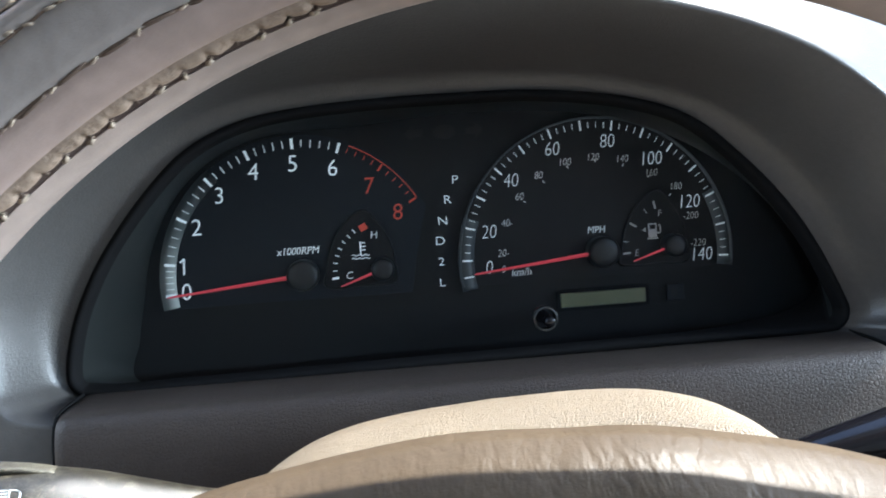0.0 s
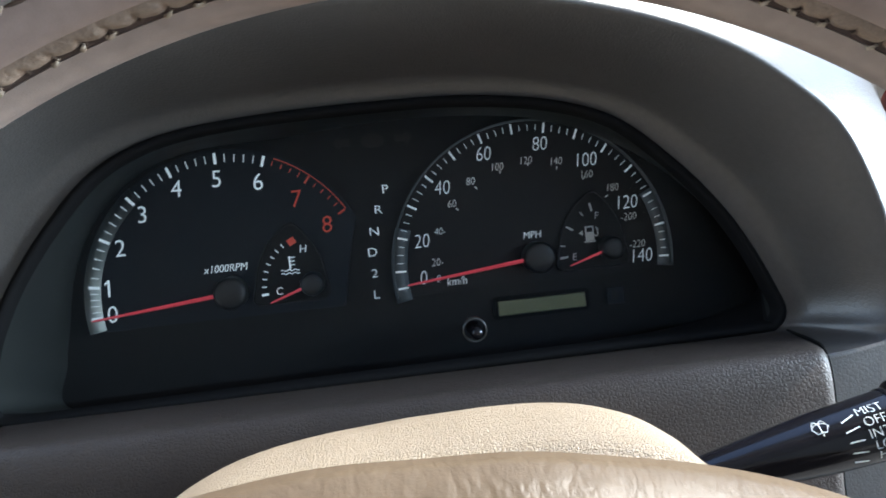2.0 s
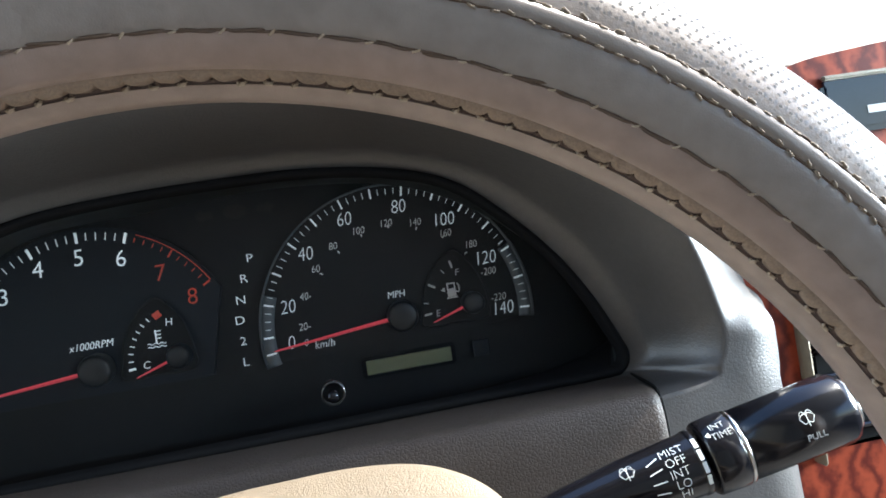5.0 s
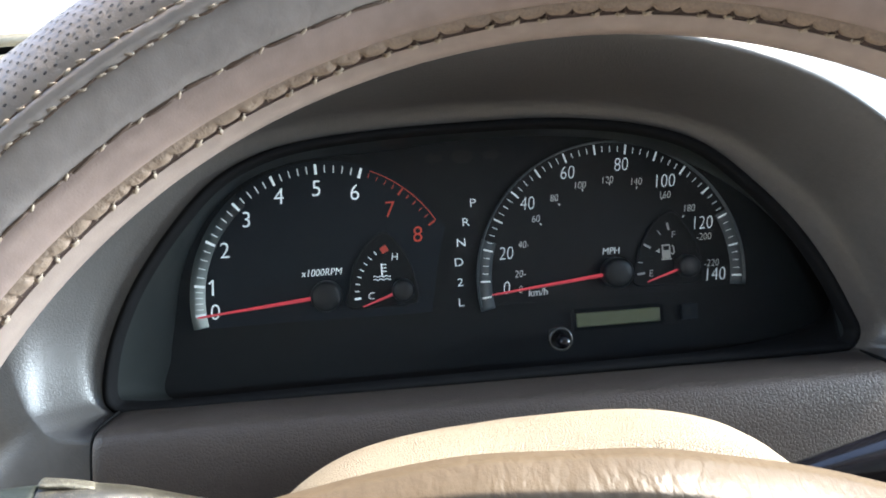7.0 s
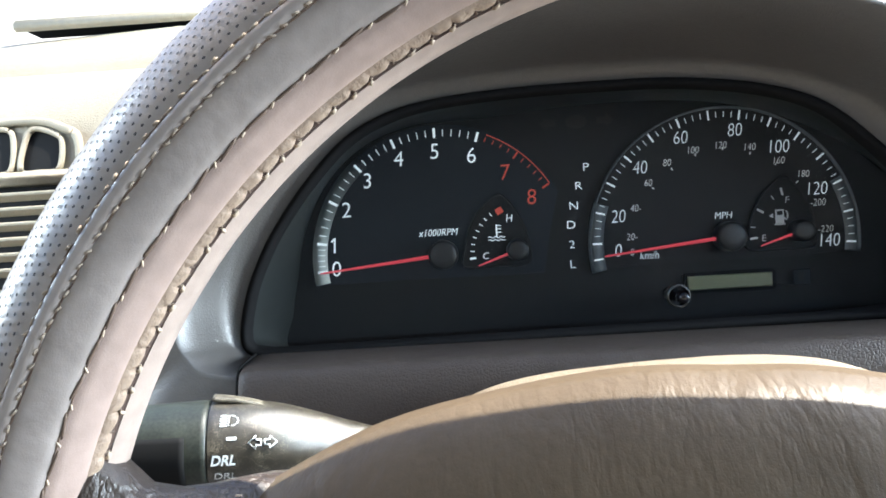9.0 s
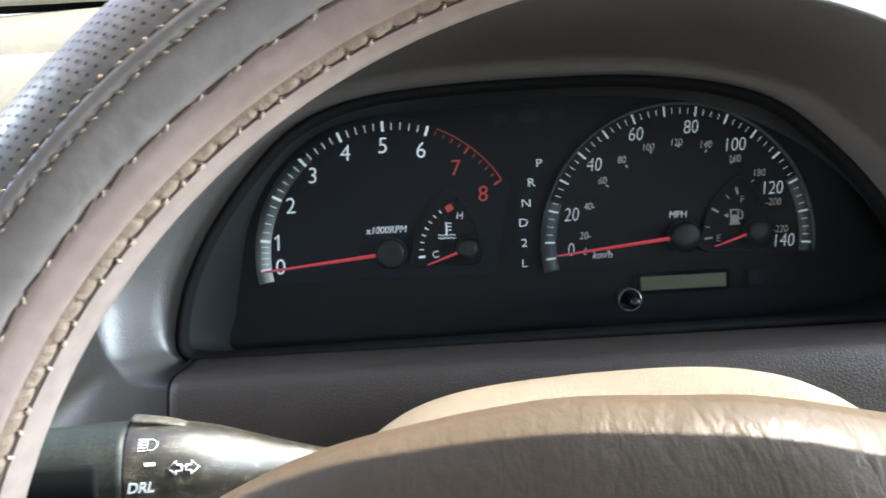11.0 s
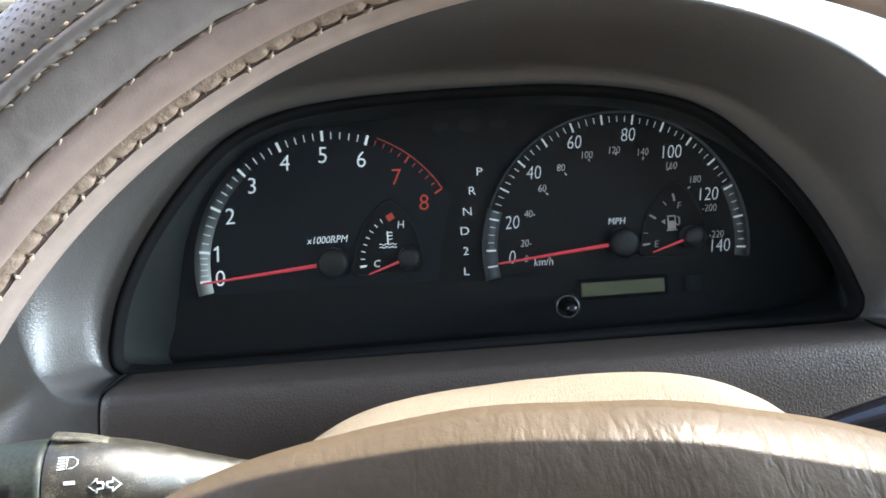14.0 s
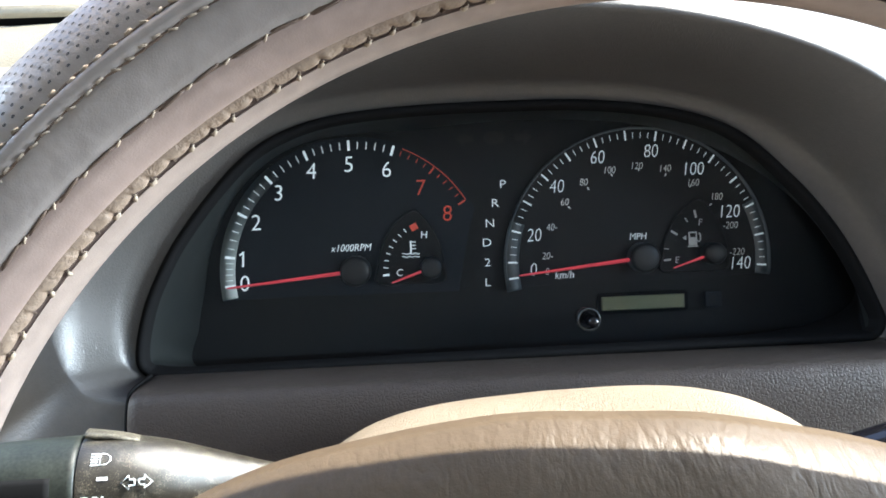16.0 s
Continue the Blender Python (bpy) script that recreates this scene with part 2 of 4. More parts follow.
# ---- mesh helpers ----
def mesh(name, bm, mat, smooth=True):
    me = bpy.data.meshes.new(name)
    bmesh.ops.recalc_face_normals(bm, faces=bm.faces)
    for fc in bm.faces:
        fc.smooth = smooth
    bm.to_mesh(me)
    bm.free()
    me.materials.append(mat)
    return me


def part(name, bm, mat, parent, label="", smooth=True, at=None):
    """Links a bmesh, or a ready mesh, as ONE object under a thing or a part."""
    ob = new(name, bm if isinstance(bm, bpy.types.Mesh) else mesh(name, bm, mat, smooth))
    ob.parent = parent
    if at is not None:
        ob.matrix_basis = at
    return tagged(ob, label)


def thing(name, label, category, at=None, group="", kind=""):
    ob = new(name)
    ob.empty_display_size = 0.01
    if at is not None:
        ob.matrix_basis = at
    return tagged(ob, label, category, group, kind)


def solid(name, bm, mat, label, category="", kind="", smooth=True, at=None):
    ob = new(name, mesh(name, bm, mat, smooth))
    if at is not None:
        ob.matrix_basis = at
    return tagged(ob, label, category, "", kind)


def loft(rings, closed_ring=True, closed_ends=False, caps=False):
    """A skin through rings of equally many points."""
    bm = bmesh.new()
    vs = [[bm.verts.new(p) for p in r] for r in rings]
    n = len(rings[0])
    last = len(vs) if closed_ends else len(vs) - 1
    for i in range(last):
        a, b = vs[i], vs[(i + 1) % len(vs)]
        for j in range(n if closed_ring else n - 1):
            k = (j + 1) % n
            bm.faces.new((a[j], a[k], b[k], b[j]))
    if caps:
        bm.faces.new(vs[0])
        bm.faces.new(vs[-1])
    return bm


def box(sx, sy, sz, bevel=0.0, segs=2, at=(0, 0, 0)):
    bm = bmesh.new()
    bmesh.ops.create_cube(bm, size=1, matrix=Matrix.Translation(at) @ Matrix.Diagonal((sx, sy, sz, 1)))
    if bevel:
        bmesh.ops.bevel(bm, geom=bm.edges[:], offset=bevel, segments=segs, affect="EDGES")
    return bm


def lathe(profile, n=40):
    """A turned body about the local x axis from (x, radius) pairs, closed at the ends."""
    rings = [[(x, r * math.cos(2 * math.pi * i / n), r * math.sin(2 * math.pi * i / n)) for i in range(n)] for x, r in profile]
    return loft(rings, caps=True)


def plate(outline, thick, bevel=0.0):
    """A slab in the x-z plane, its face towards the driver at y = 0 and its back at y = thick."""
    bm = bmesh.new()
    front = [bm.verts.new((x, 0, z)) for x, z in outline]
    back = [bm.verts.new((x, thick, z)) for x, z in outline]
    f = bm.faces.new(front)
    bm.faces.new(back[::-1])
    n = len(front)
    for i in range(n):
        bm.faces.new((front[i], back[i], back[(i + 1) % n], front[(i + 1) % n]))
    if bevel:
        bmesh.ops.bevel(bm, geom=list(f.edges), offset=bevel, segments=2, affect="EDGES")
    return bm


def smooth_curve(points, n, closed=True):
    """Catmull-Rom through points, n samples."""
    p = [Vector(q) for q in points]
    m = len(p)
    spans = m if closed else m - 1
    out = []
    for i in range(n):
        u = i * spans / (n if closed else n - 1)
        k = min(int(u), spans - 1)
        t = u - k
        if closed:
            a, b, c, d = p[(k - 1) % m], p[k], p[(k + 1) % m], p[(k + 2) % m]
        else:
            a, b, c, d = p[max(k - 1, 0)], p[k], p[k + 1], p[min(k + 2, m - 1)]
        out.append(0.5 * (2 * b + (c - a) * t + (2 * a - 5 * b + 4 * c - d) * t * t + (3 * b - a - 3 * c + d) * t ** 3))
    return out


def rod(points, radius, n=8):
    """A round bar along points."""
    rings = []
    for i, q in enumerate(points):
        q = Vector(q)
        d = (Vector(points[min(i + 1, len(points) - 1)]) - Vector(points[max(i - 1, 0)])).normalized()
        u = d.orthogonal().normalized()
        v = d.cross(u)
        rings.append([q + radius * (math.cos(2 * math.pi * k / n) * u + math.sin(2 * math.pi * k / n) * v) for k in range(n)])
    return loft(rings, caps=True)


def lettering(text, height, mat, slant=0.0, squeeze=1.0, thick=0.00012, weight=0.0):
    """A mesh of the built-in font in the x-z plane, centred, its capitals of that height, facing -y."""
    cu = bpy.data.curves.new("lettering", "FONT")
    cu.body, cu.align_x, cu.size, cu.resolution_u = text, "CENTER", 1.0, 4
    cu.offset = weight
    ob = bpy.data.objects.new("lettering", cu)
    scene.collection.objects.link(ob)
    me = bpy.data.meshes.new_from_object(ob.evaluated_get(bpy.context.evaluated_depsgraph_get()))
    bpy.data.objects.remove(ob)
    bpy.data.curves.remove(cu)
    co = np.zeros(len(me.vertices) * 3)
    me.vertices.foreach_get("co", co)
    co = co.reshape(-1, 3)
    lo, hi = co.min(0), co.max(0)
    k = height / (hi[1] - lo[1])
    x = (co[:, 0] - (lo[0] + hi[0]) / 2) * k * squeeze
    z = (co[:, 1] - (lo[1] + hi[1]) / 2) * k
    co = np.stack([x + slant * z, np.zeros(len(x)), z], 1)
    me.vertices.foreach_set("co", co.ravel())
    me.update()
    me.materials.clear()
    me.materials.append(mat)
    bm = bmesh.new()
    bm.from_mesh(me)
    bpy.data.meshes.remove(me)
    ext = bmesh.ops.extrude_face_region(bm, geom=bm.faces[:])
    bmesh.ops.translate(bm, vec=(0, -thick, 0), verts=[g for g in ext["geom"] if isinstance(g, bmesh.types.BMVert)])
    return mesh("lettering", bm, mat, False)


def bar(w, h, mat, name="mark", thick=0.00012):
    return mesh(name, box(w, thick, h), mat, False)


# ---- the dash surround: hood, fascia and ledge round the instruments ----
OUTLINE = [(-0.1665, -0.0225), (-0.1640, -0.0080), (-0.1585, 0.0075), (-0.1475, 0.0275), (-0.1300, 0.0500), (-0.1120, 0.0675), (-0.0930, 0.0775), (-0.0700, 0.0830), (-0.0350, 0.0858), (0.0080, 0.0865),
           (0.0470, 0.0855), (0.0850, 0.0800), (0.1130, 0.0695), (0.1370, 0.0490), (0.1550, 0.0285), (0.1680, 0.0080), (0.1780, -0.0130), (0.1810, -0.0220), (0.1775, -0.0285), (0.1670, -0.0300),
           (0.1100, -0.0300), (0.0500, -0.0305), (-0.0100, -0.0310), (-0.0700, -0.0315), (-0.1200, -0.0320), (-0.1550, -0.0320), (-0.1640, -0.0295)]
LOOP = [(v.x, v.y) for v in smooth_curve([(*p, 0) for p in OUTLINE], 216)]


def outward(loop, reach=2):
    """Unit normals that point out of a clockwise loop in the x-z plane, over a reach of samples."""
    n = len(loop)
    out = []
    for i in range(n):
        (ax, az), (bx, bz) = loop[i - reach], loop[(i + reach) % n]
        d = Vector((bx - ax, bz - az)).normalized()
        out.append((-d.y, d.x))
    return out


NORMALS = outward(LOOP)


def blend(a, b, w):
    return a + (b - a) * w


def step(x, lo, hi):
    t = min(max((x - lo) / (hi - lo), 0), 1)
    return t * t * (3 - 2 * t)


def ring_at(grow, y, normals=NORMALS):
    """The opening's outline grown by grow(nx, nz) and set at depth y(nx, nz)."""
    r = []
    for (x, z), (nx, nz) in zip(LOOP, normals):
        g = grow(nx, nz)
        r.append((x + nx * g, y(nx, nz), z + nz * g))
    return r


# the nose of the hood, point for point outside the window: where its underside turns over into its front
NOSE = [(-0.1885, -0.088, -0.0170), (-0.1925, -0.088, 0.0000), (-0.1915, -0.090, 0.0200), (-0.1830, -0.093, 0.0440), (-0.1650, -0.097, 0.0695), (-0.1410, -0.101, 0.0890), (-0.1140, -0.104, 0.1025),
        (-0.0840, -0.107, 0.1105), (-0.0400, -0.109, 0.1155), (0.0100, -0.110, 0.1165), (0.0625, -0.110, 0.1125), (0.1070, -0.109, 0.1025), (0.1420, -0.108, 0.0885), (0.1680, -0.106, 0.0715), (0.1870, -0.103, 0.0540),
        (0.2020, -0.098, 0.0260), (0.2120, -0.091, 0.0000), (0.2145, -0.090, -0.0150), (0.2110, -0.090, -0.0265), (0.2000, -0.090, -0.0345), (0.1200, -0.088, -0.0400), (0.0500, -0.088, -0.0400),
        (-0.0100, -0.088, -0.0400), (-0.0700, -0.088, -0.0400), (-0.1250, -0.088, -0.0400), (-0.1720, -0.089, -0.0345), (-0.1835, -0.088, -0.0265)]
nose_loop = smooth_curve(NOSE, 216)
nose_out = outward([(v.x, v.z) for v in nose_loop], 5)


def apron(nx, nz):
    """Where the nose runs out into the flat fascia: below, and at the lower left."""
    right = step(nx, 0.0, 0.4)
    return max(step(-nz, blend(0.2, -0.35, right), blend(0.9, 0.05, right)), 0.6 * step(-nx, 0.5, 0.9) * step(0.45 - nz, 0.0, 0.6))


surround = thing("dash_surround", "taupe grained plastic hood and fascia round the instruments", "dashboard", kind="structure")
hood_rings = []
# a short bevel round the window, the underside, and the rounding before the nose: share of the way out, share of the depth
for out, deep in ((0.0, 0.0), (0.12, 0.03), (0.26, 0.08), (0.33, 0.14), (0.41, 0.26), (0.52, 0.43), (0.64, 0.61), (0.76, 0.775), (0.87, 0.89), (0.94, 0.957), (0.975, 0.987), (1.0, 1.0)):
    hood_rings.append([(blend(x, v.x, out), blend(-0.0555, v.y, blend(deep, deep + 1.6 * max(0, out - 0.5) * (1 - out) ** 1.2, step(-n[0], 0.0, 0.5))), blend(z, v.z, out)) for (x, z), v, n in zip(LOOP, nose_loop, nose_out)])
for (e_up, y_up), (e_dn, y_dn) in zip(((0.0014, 0.0004), (0.0040, 0.0022), (0.0090, 0.0066), (0.0165, 0.0135), (0.0235, 0.0225), (0.0260, 0.0360), (0.0280, 0.070), (0.0290, 0.160)),
                                      ((0.0018, -0.0001), (0.0045, -0.0003), (0.011, -0.0009), (0.028, -0.0014), (0.045, -0.0020), (0.070, -0.0030), (0.100, -0.0045), (0.135, -0.0060))):
    ring = []
    for v, (nx, nz) in zip(nose_loop, nose_out):
        w, mild = apron(nx, nz), 1 - 0.65 * step(-nx, 0.0, 0.5) * step(0.02 - e_up, 0.0, 0.012)
        wide = 1 + 1.4 * step(nx, 0.3, 0.7) * step(nz, 0.15, 0.4) * step(e_up, 0.004, 0.02)
        e, y = blend(e_up * wide, e_dn, w), v.y + blend(min(y_up, 0.036) * mild * wide + max(0.0, y_up - 0.036), y_dn, w)
        x = v.x + nx * e
        over = max(0.0, x - 0.2330)
        # the right flank turns back towards the windscreen
        ring.append((x - over + 0.0105 * (1 - math.exp(-over / 0.0105)), y + over * over / (over + 0.012) * 0.9 * w, v.z + nz * e))
    hood_rings.append(ring)
part("hood", loft(hood_rings), DASH, surround)

# the padded panel below the instruments, between two seams
PX0, PX1 = -0.1600, 0.1805
prof = [(-0.0575, -0.0312), (-0.070, -0.0318), (-0.080, -0.0325), (-0.0855, -0.0335), (-0.0885, -0.0355), (-0.0905, -0.0395), (-0.0920, -0.047), (-0.0928, -0.060), (-0.0938, -0.085), (-0.0950, -0.115), (-0.0965, -0.150)]
prof = [(v.x, v.y) for v in smooth_curve([(*p, 0) for p in prof], 48, False)]
rings = []
for i in range(90):
    u = i / 89
    u = u - 0.11 * math.sin(4 * math.pi * u) / math.pi * 0.8
    x = blend(PX0, PX1, u)
    e = min(u, 1 - u) * (PX1 - PX0)
    lift = 0.0040 * (0.25 + 0.75 * math.sqrt(1 - (1 - min(1, max(e, 0.0) / 0.0035)) ** 2))
    rings.append([(x, y - 0.6 * lift, z + 0.0012 * lift / 0.0040 - 0.001) for y, z in prof])
part("lower_panel", loft(rings, closed_ring=False), PANEL, surround, "taupe leather-grained panel with seams at both ends")
for name, x in (("seam", PX0 - 0.0007), ("seam", PX1 + 0.0007)):
    part(name, rod([(x, y + 0.0006, z) for y, z in prof], 0.0008, 6), DARK, surround, "narrow dark gap")

# ---- the instrument cluster ----
cluster = thing("instrument_cluster", "black car instrument cluster with white numerals and red needles at rest", "instrument cluster")
trim = [ring_at(lambda nx, nz: g, lambda nx, nz: y) for g, y in ((0.0015, -0.052), (0.0012, -0.0575), (-0.0005, -0.0590), (-0.0018, -0.0587), (-0.0028, -0.0570), (-0.0030, -0.050))]
part("bezel_trim", loft(trim), BLACK, cluster, "black rubbery trim round the window")
INNER = [(-0.156, -0.040), (-0.1555, -0.018), (-0.152, 0.000), (-0.146, 0.027), (-0.132, 0.053), (-0.110, 0.072), (-0.082, 0.081), (-0.040, 0.083), (0.000, 0.086), (0.045, 0.087), (0.090, 0.086), (0.128, 0.084),
         (0.160, 0.072), (0.184, 0.046), (0.198, 0.014), (0.206, -0.016), (0.212, -0.040), (0.200, -0.062), (0.10, -0.052), (0.0, -0.046), (-0.10, -0.046)]
inner_loop = [(v.x, v.y) for v in smooth_curve([(*p, 0) for p in INNER], 216)]
walls = []
for t in (0, 0.1, 0.5, 0.9, 1.0, 1.04):
    walls.append([(blend(a[0] - n[0] * 0.0030, b[0], min(t, 1)), blend(-0.0505, 0.004, t), blend(a[1] - n[1] * 0.0030, b[1], min(t, 1))) for a, n, b in zip(LOOP, NORMALS, inner_loop)])
low_end = [i for i, n in enumerate(NORMALS) if n[1] < -0.75]
arch = [k % 216 for k in range(low_end[-1], low_end[0] + 217)]
part("housing", loft([[w[k] for k in arch] for w in walls], closed_ring=False), HOUSING, cluster, "charcoal inner wall of the housing")
part("housing_floor", loft([[w[k] for k in low_end] for w in walls], closed_ring=False), BLACK, cluster, "matt black floor of the housing")
part("backing", plate(inner_loop, 0.003), SUBFACE, cluster, "", False, pose(0, 0.0035, 0))
pane = [[(x * k, -0.051 + 0.016 * (0.086 - z * k) / 0.12, z * k) for (x, z) in [(p[0] - n[0] * 0.0030, p[1] - n[1] * 0.0030) for p, n in zip(LOOP, NORMALS)]] for k in (1.0, 0.75, 0.5, 0.25, 0.02)]
lens = part("lens", loft(pane), LENS, cluster, "clear plastic window")
lens.visible_shadow = False


def arc(cx, cz, r, a0, a1, n):
    return [(cx + r * math.cos(radians(blend(a0, a1, i / (n - 1)))), cz + r * math.sin(radians(blend(a0, a1, i / (n - 1))))) for i in range(n)]


def band(cx, cz, r0, r1, a0, a1, n, y0, y1):
    """A curved strip between two radii, sloping from depth y0 (inside) to y1 (outside)."""
    i_, o_ = arc(cx, cz, r0, a0, a1, n), arc(cx, cz, r1, a0, a1, n)
    return loft([[(a[0], y0, a[1]), (b[0], y1, b[1]), (b[0], y1 + 0.0012, b[1]), (a[0], y0 + 0.0012, a[1])] for a, b in zip(i_, o_)], caps=True)


def ticks(parent, cx, cz, r, table):
    """Printed marks: (angle, length, width, material, name)."""
    made = {}
    for a, ln_, w, mat, name in table:
        key = (ln_, w, mat.name)
        if key not in made:
            made[key] = bar(ln_, w, mat, name)
        part(name, made[key], None, parent, at=pose(cx + r * math.cos(radians(a)), -0.0003, cz + r * math.sin(radians(a))) @ pose(0, 0, 0, 0, -a, 0))


def numerals(parent, rows, height, mat, slant=0.06, squeeze=0.95, name="numeral", weight=-0.006):
    for text, x, z in rows:
        part(name, lettering(text, height, mat, slant, squeeze, weight=weight), None, parent, at=pose(x, -0.0003, z))


# tachometer
TX, TZ, TR = -0.0702, 0.0085, 0.0672
tach_outline = arc(TX, TZ, TR + 0.0045, 190, 26, 60) + [(-0.0085, 0.031), (-0.0120, 0.016), (-0.0158, -0.0040)] + [(-0.05, -0.0038), (-0.10, -0.0034)]
tach = part("tachometer", plate(tach_outline, 0.003, 0.0006), FACE, cluster, "dark blue tachometer face", False)
rpm = lambda k: 171.2 - 20.0 * (k - 1) if k >= 1 else 184.2 - 13.0 * k
marks = []
for i in range(0, 41):
    k = i / 5
    if k > 6.05:
        red = (4.2, 0.95) if i % 5 == 0 else (2.4, 0.45)
        marks.append((rpm(k), red[0] / 1000, red[1] / 1000, PRINT_RED, "tick_mark"))
    elif i % 5 == 0:
        marks.append((rpm(k), 0.0054, 0.0014, PRINT_GLOW, "tick_mark"))
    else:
        marks.append((rpm(k), 0.0038, 0.00048, PRINT_GLOW, "tick_mark"))
ticks(tach, TX, TZ, TR, marks)
part("redline", band(TX, TZ, TR + 0.0024, TR + 0.0029, rpm(6.2), rpm(8), 40, -0.0004, -0.0004), PRINT_RED, tach, "thin red line of the high range")
part("pale_ring", band(TX, TZ, TR - 0.0032, TR + 0.0050, 190, 128, 60, -0.0001, -0.0001), STRIP, tach, "strip painted paler towards zero, as if lit")
numerals(tach, [("0", -0.1294, 0.0049), ("1", -0.1297, 0.0177), ("2", -0.1219, 0.0369), ("3", -0.1095, 0.0521), ("4", -0.0917, 0.0630), ("5", -0.0719, 0.0658), ("6", -0.0519, 0.0624)], 0.0082, PRINT_GLOW)
part("numeral", bar(0.0026, 0.0010, PRINT_GLOW), None, tach, at=pose(-0.1305, -0.0003, 0.0206) @ pose(0, 0, 0, 0, -38, 0))
numerals(tach, [("7", -0.0341, 0.0521), ("8", -0.0205, 0.0379)], 0.0082, PRINT_RED)
part("caption", lettering("x1000RPM", 0.0037, PRINT_GLOW, 0.22, 0.92), None, tach, at=pose(-0.0725, -0.0003, 0.0215))


def gauge_leaf(cx, top, name, label):
    """A small leaf-shaped gauge face with a raised rim."""
    pts = [(-0.0185, -0.0115), (-0.0180, -0.0020), (-0.0150, 0.0090), (-0.0085, 0.0195), (0.0015, 0.0265), (0.0080, 0.0215), (0.0145, 0.0105), (0.0170, -0.0010), (0.0165, -0.0115), (0.0, -0.0120)]
    line = [(v.x + cx, v.y + top) for v in smooth_curve([(*p, 0) for p in pts], 72)]
    leaf = part(name, plate(line, 0.002, 0.0005), SUBFACE, cluster, label, False, pose(0, -0.0022, 0))
    part("rim", rod([(x, -0.0001, z) for x, z in line + line[:1]], 0.0005, 6), HOUSING, leaf)
    return leaf


temp = gauge_leaf(-0.0405, 0.0135, "temperature_gauge", "black coolant temperature gauge face")
ticks(temp, -0.0290, 0.0085, 0.0255, [(185 - 8.6 * i, 0.0034 if i == 0 else 0.0023, 0.0012 if i == 0 else 0.0005, PRINT_GLOW, "tick_mark") for i in range(8)])
part("hot_mark", bar(0.0034, 0.0038, PRINT_RED), None, temp, at=pose(-0.0388, -0.0004, 0.0312) @ pose(0, 0, 0, 0, 62, 0))
numerals(temp, [("C", -0.0472, 0.0073), ("H", -0.0335, 0.0270)], 0.0036, PRINT_GLOW, 0.12, 1.0, "letter")
icon = part("thermometer_icon", bar(0.0008, 0.0068, PRINT_GLOW), None, temp, at=pose(-0.0408, -0.0004, 0.0205))
for dz in (0.0028, 0.0010, -0.0008):
    part("icon_bar", bar(0.0022, 0.00050, PRINT_GLOW), None, temp, at=pose(-0.0393, -0.0004, 0.0205 + dz))
for dz in (-0.0050, -0.0034):
    wave = [(-0.0408 + 0.0007 * i - 0.0046, -0.0004, 0.0205 + dz + 0.0004 * math.sin(i * 1.45)) for i in range(14)]
    part("icon_wave", rod(wave, 0.00024, 6), PRINT_GLOW, temp)

# speedometer
SX, SZ, SR = 0.0815, 0.0078, 0.0680
speed_outline = arc(SX, SZ, SR + 0.0045, 189, -7, 80) + [(0.120, -0.0030), (0.05, -0.0030)]
speedo = part("speedometer", plate(speed_outline, 0.003, 0.0006), FACE_DARK, cluster, "black speedometer face", False)
mph = lambda v: 178.2 - 1.4 * (v - 10) if v >= 10 else 185.4 - 0.72 * v
marks = [(mph(2.5 * i), 0.0052 if i % 4 == 0 else 0.0031, 0.00095 if i % 4 == 0 else 0.00036, PRINT_SOFT, "tick_mark") for i in range(57) if not 0 < i < 4]
ticks(speedo, SX, SZ, SR, marks)
part("ring", band(SX, SZ, SR + 0.0032, SR + 0.0042, 189, -7, 90, 0.0, -0.0022), STRIP_DIM, speedo, "smoky raised ring")
# dim light caught on the ring is put into these strips' colour
part("pale_ring", band(SX, SZ, SR - 0.0034, SR + 0.0050, 26, -8, 30, -0.0001, -0.0001), STRIP_DIM, speedo, "smoky strip painted in a dim lit tone")
part("pale_ring", band(SX, SZ, SR - 0.0034, SR + 0.0046, 191, 160, 30, -0.0001, -0.0001), STRIP_DIM, speedo, "smoky strip painted in a dim lit tone")
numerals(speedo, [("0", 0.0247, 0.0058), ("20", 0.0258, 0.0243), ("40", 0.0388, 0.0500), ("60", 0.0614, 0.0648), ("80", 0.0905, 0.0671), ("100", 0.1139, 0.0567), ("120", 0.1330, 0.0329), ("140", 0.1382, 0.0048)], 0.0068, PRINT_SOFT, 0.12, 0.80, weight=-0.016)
numerals(speedo, [("0", 0.0321, 0.0044), ("20-", 0.0325, 0.0128), ("40-", 0.0353, 0.0282), ("60", 0.0428, 0.0414), ("80", 0.0534, 0.0517), ("100", 0.0679, 0.0576), ("120", 0.0828, 0.0593), ("140", 0.0982, 0.0574),
                  ("160", 0.1133, 0.0492), ("180", 0.1260, 0.0412), ("-200", 0.1328, 0.0254), ("-220", 0.1361, 0.0109)], 0.0037, PRINT, 0.14, 0.84, weight=-0.010)
for v, r in ((60, 0.0475), (80, 0.0478), (100, 0.0488), (120, 0.0495), (140, 0.0490), (160, 0.0495), (180, 0.0500)):
    a = mph(v / 1.609)
    part("tick_mark", bar(0.0016, 0.0006, PRINT), None, speedo, at=pose(SX + r * math.cos(radians(a)), -0.0003, SZ + r * math.sin(radians(a))) @ pose(0, 0, 0, 0, -a, 0))
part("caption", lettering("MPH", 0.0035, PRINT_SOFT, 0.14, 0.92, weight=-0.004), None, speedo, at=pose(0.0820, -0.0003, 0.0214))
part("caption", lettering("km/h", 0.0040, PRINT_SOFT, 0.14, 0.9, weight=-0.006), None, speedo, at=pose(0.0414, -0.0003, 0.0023))
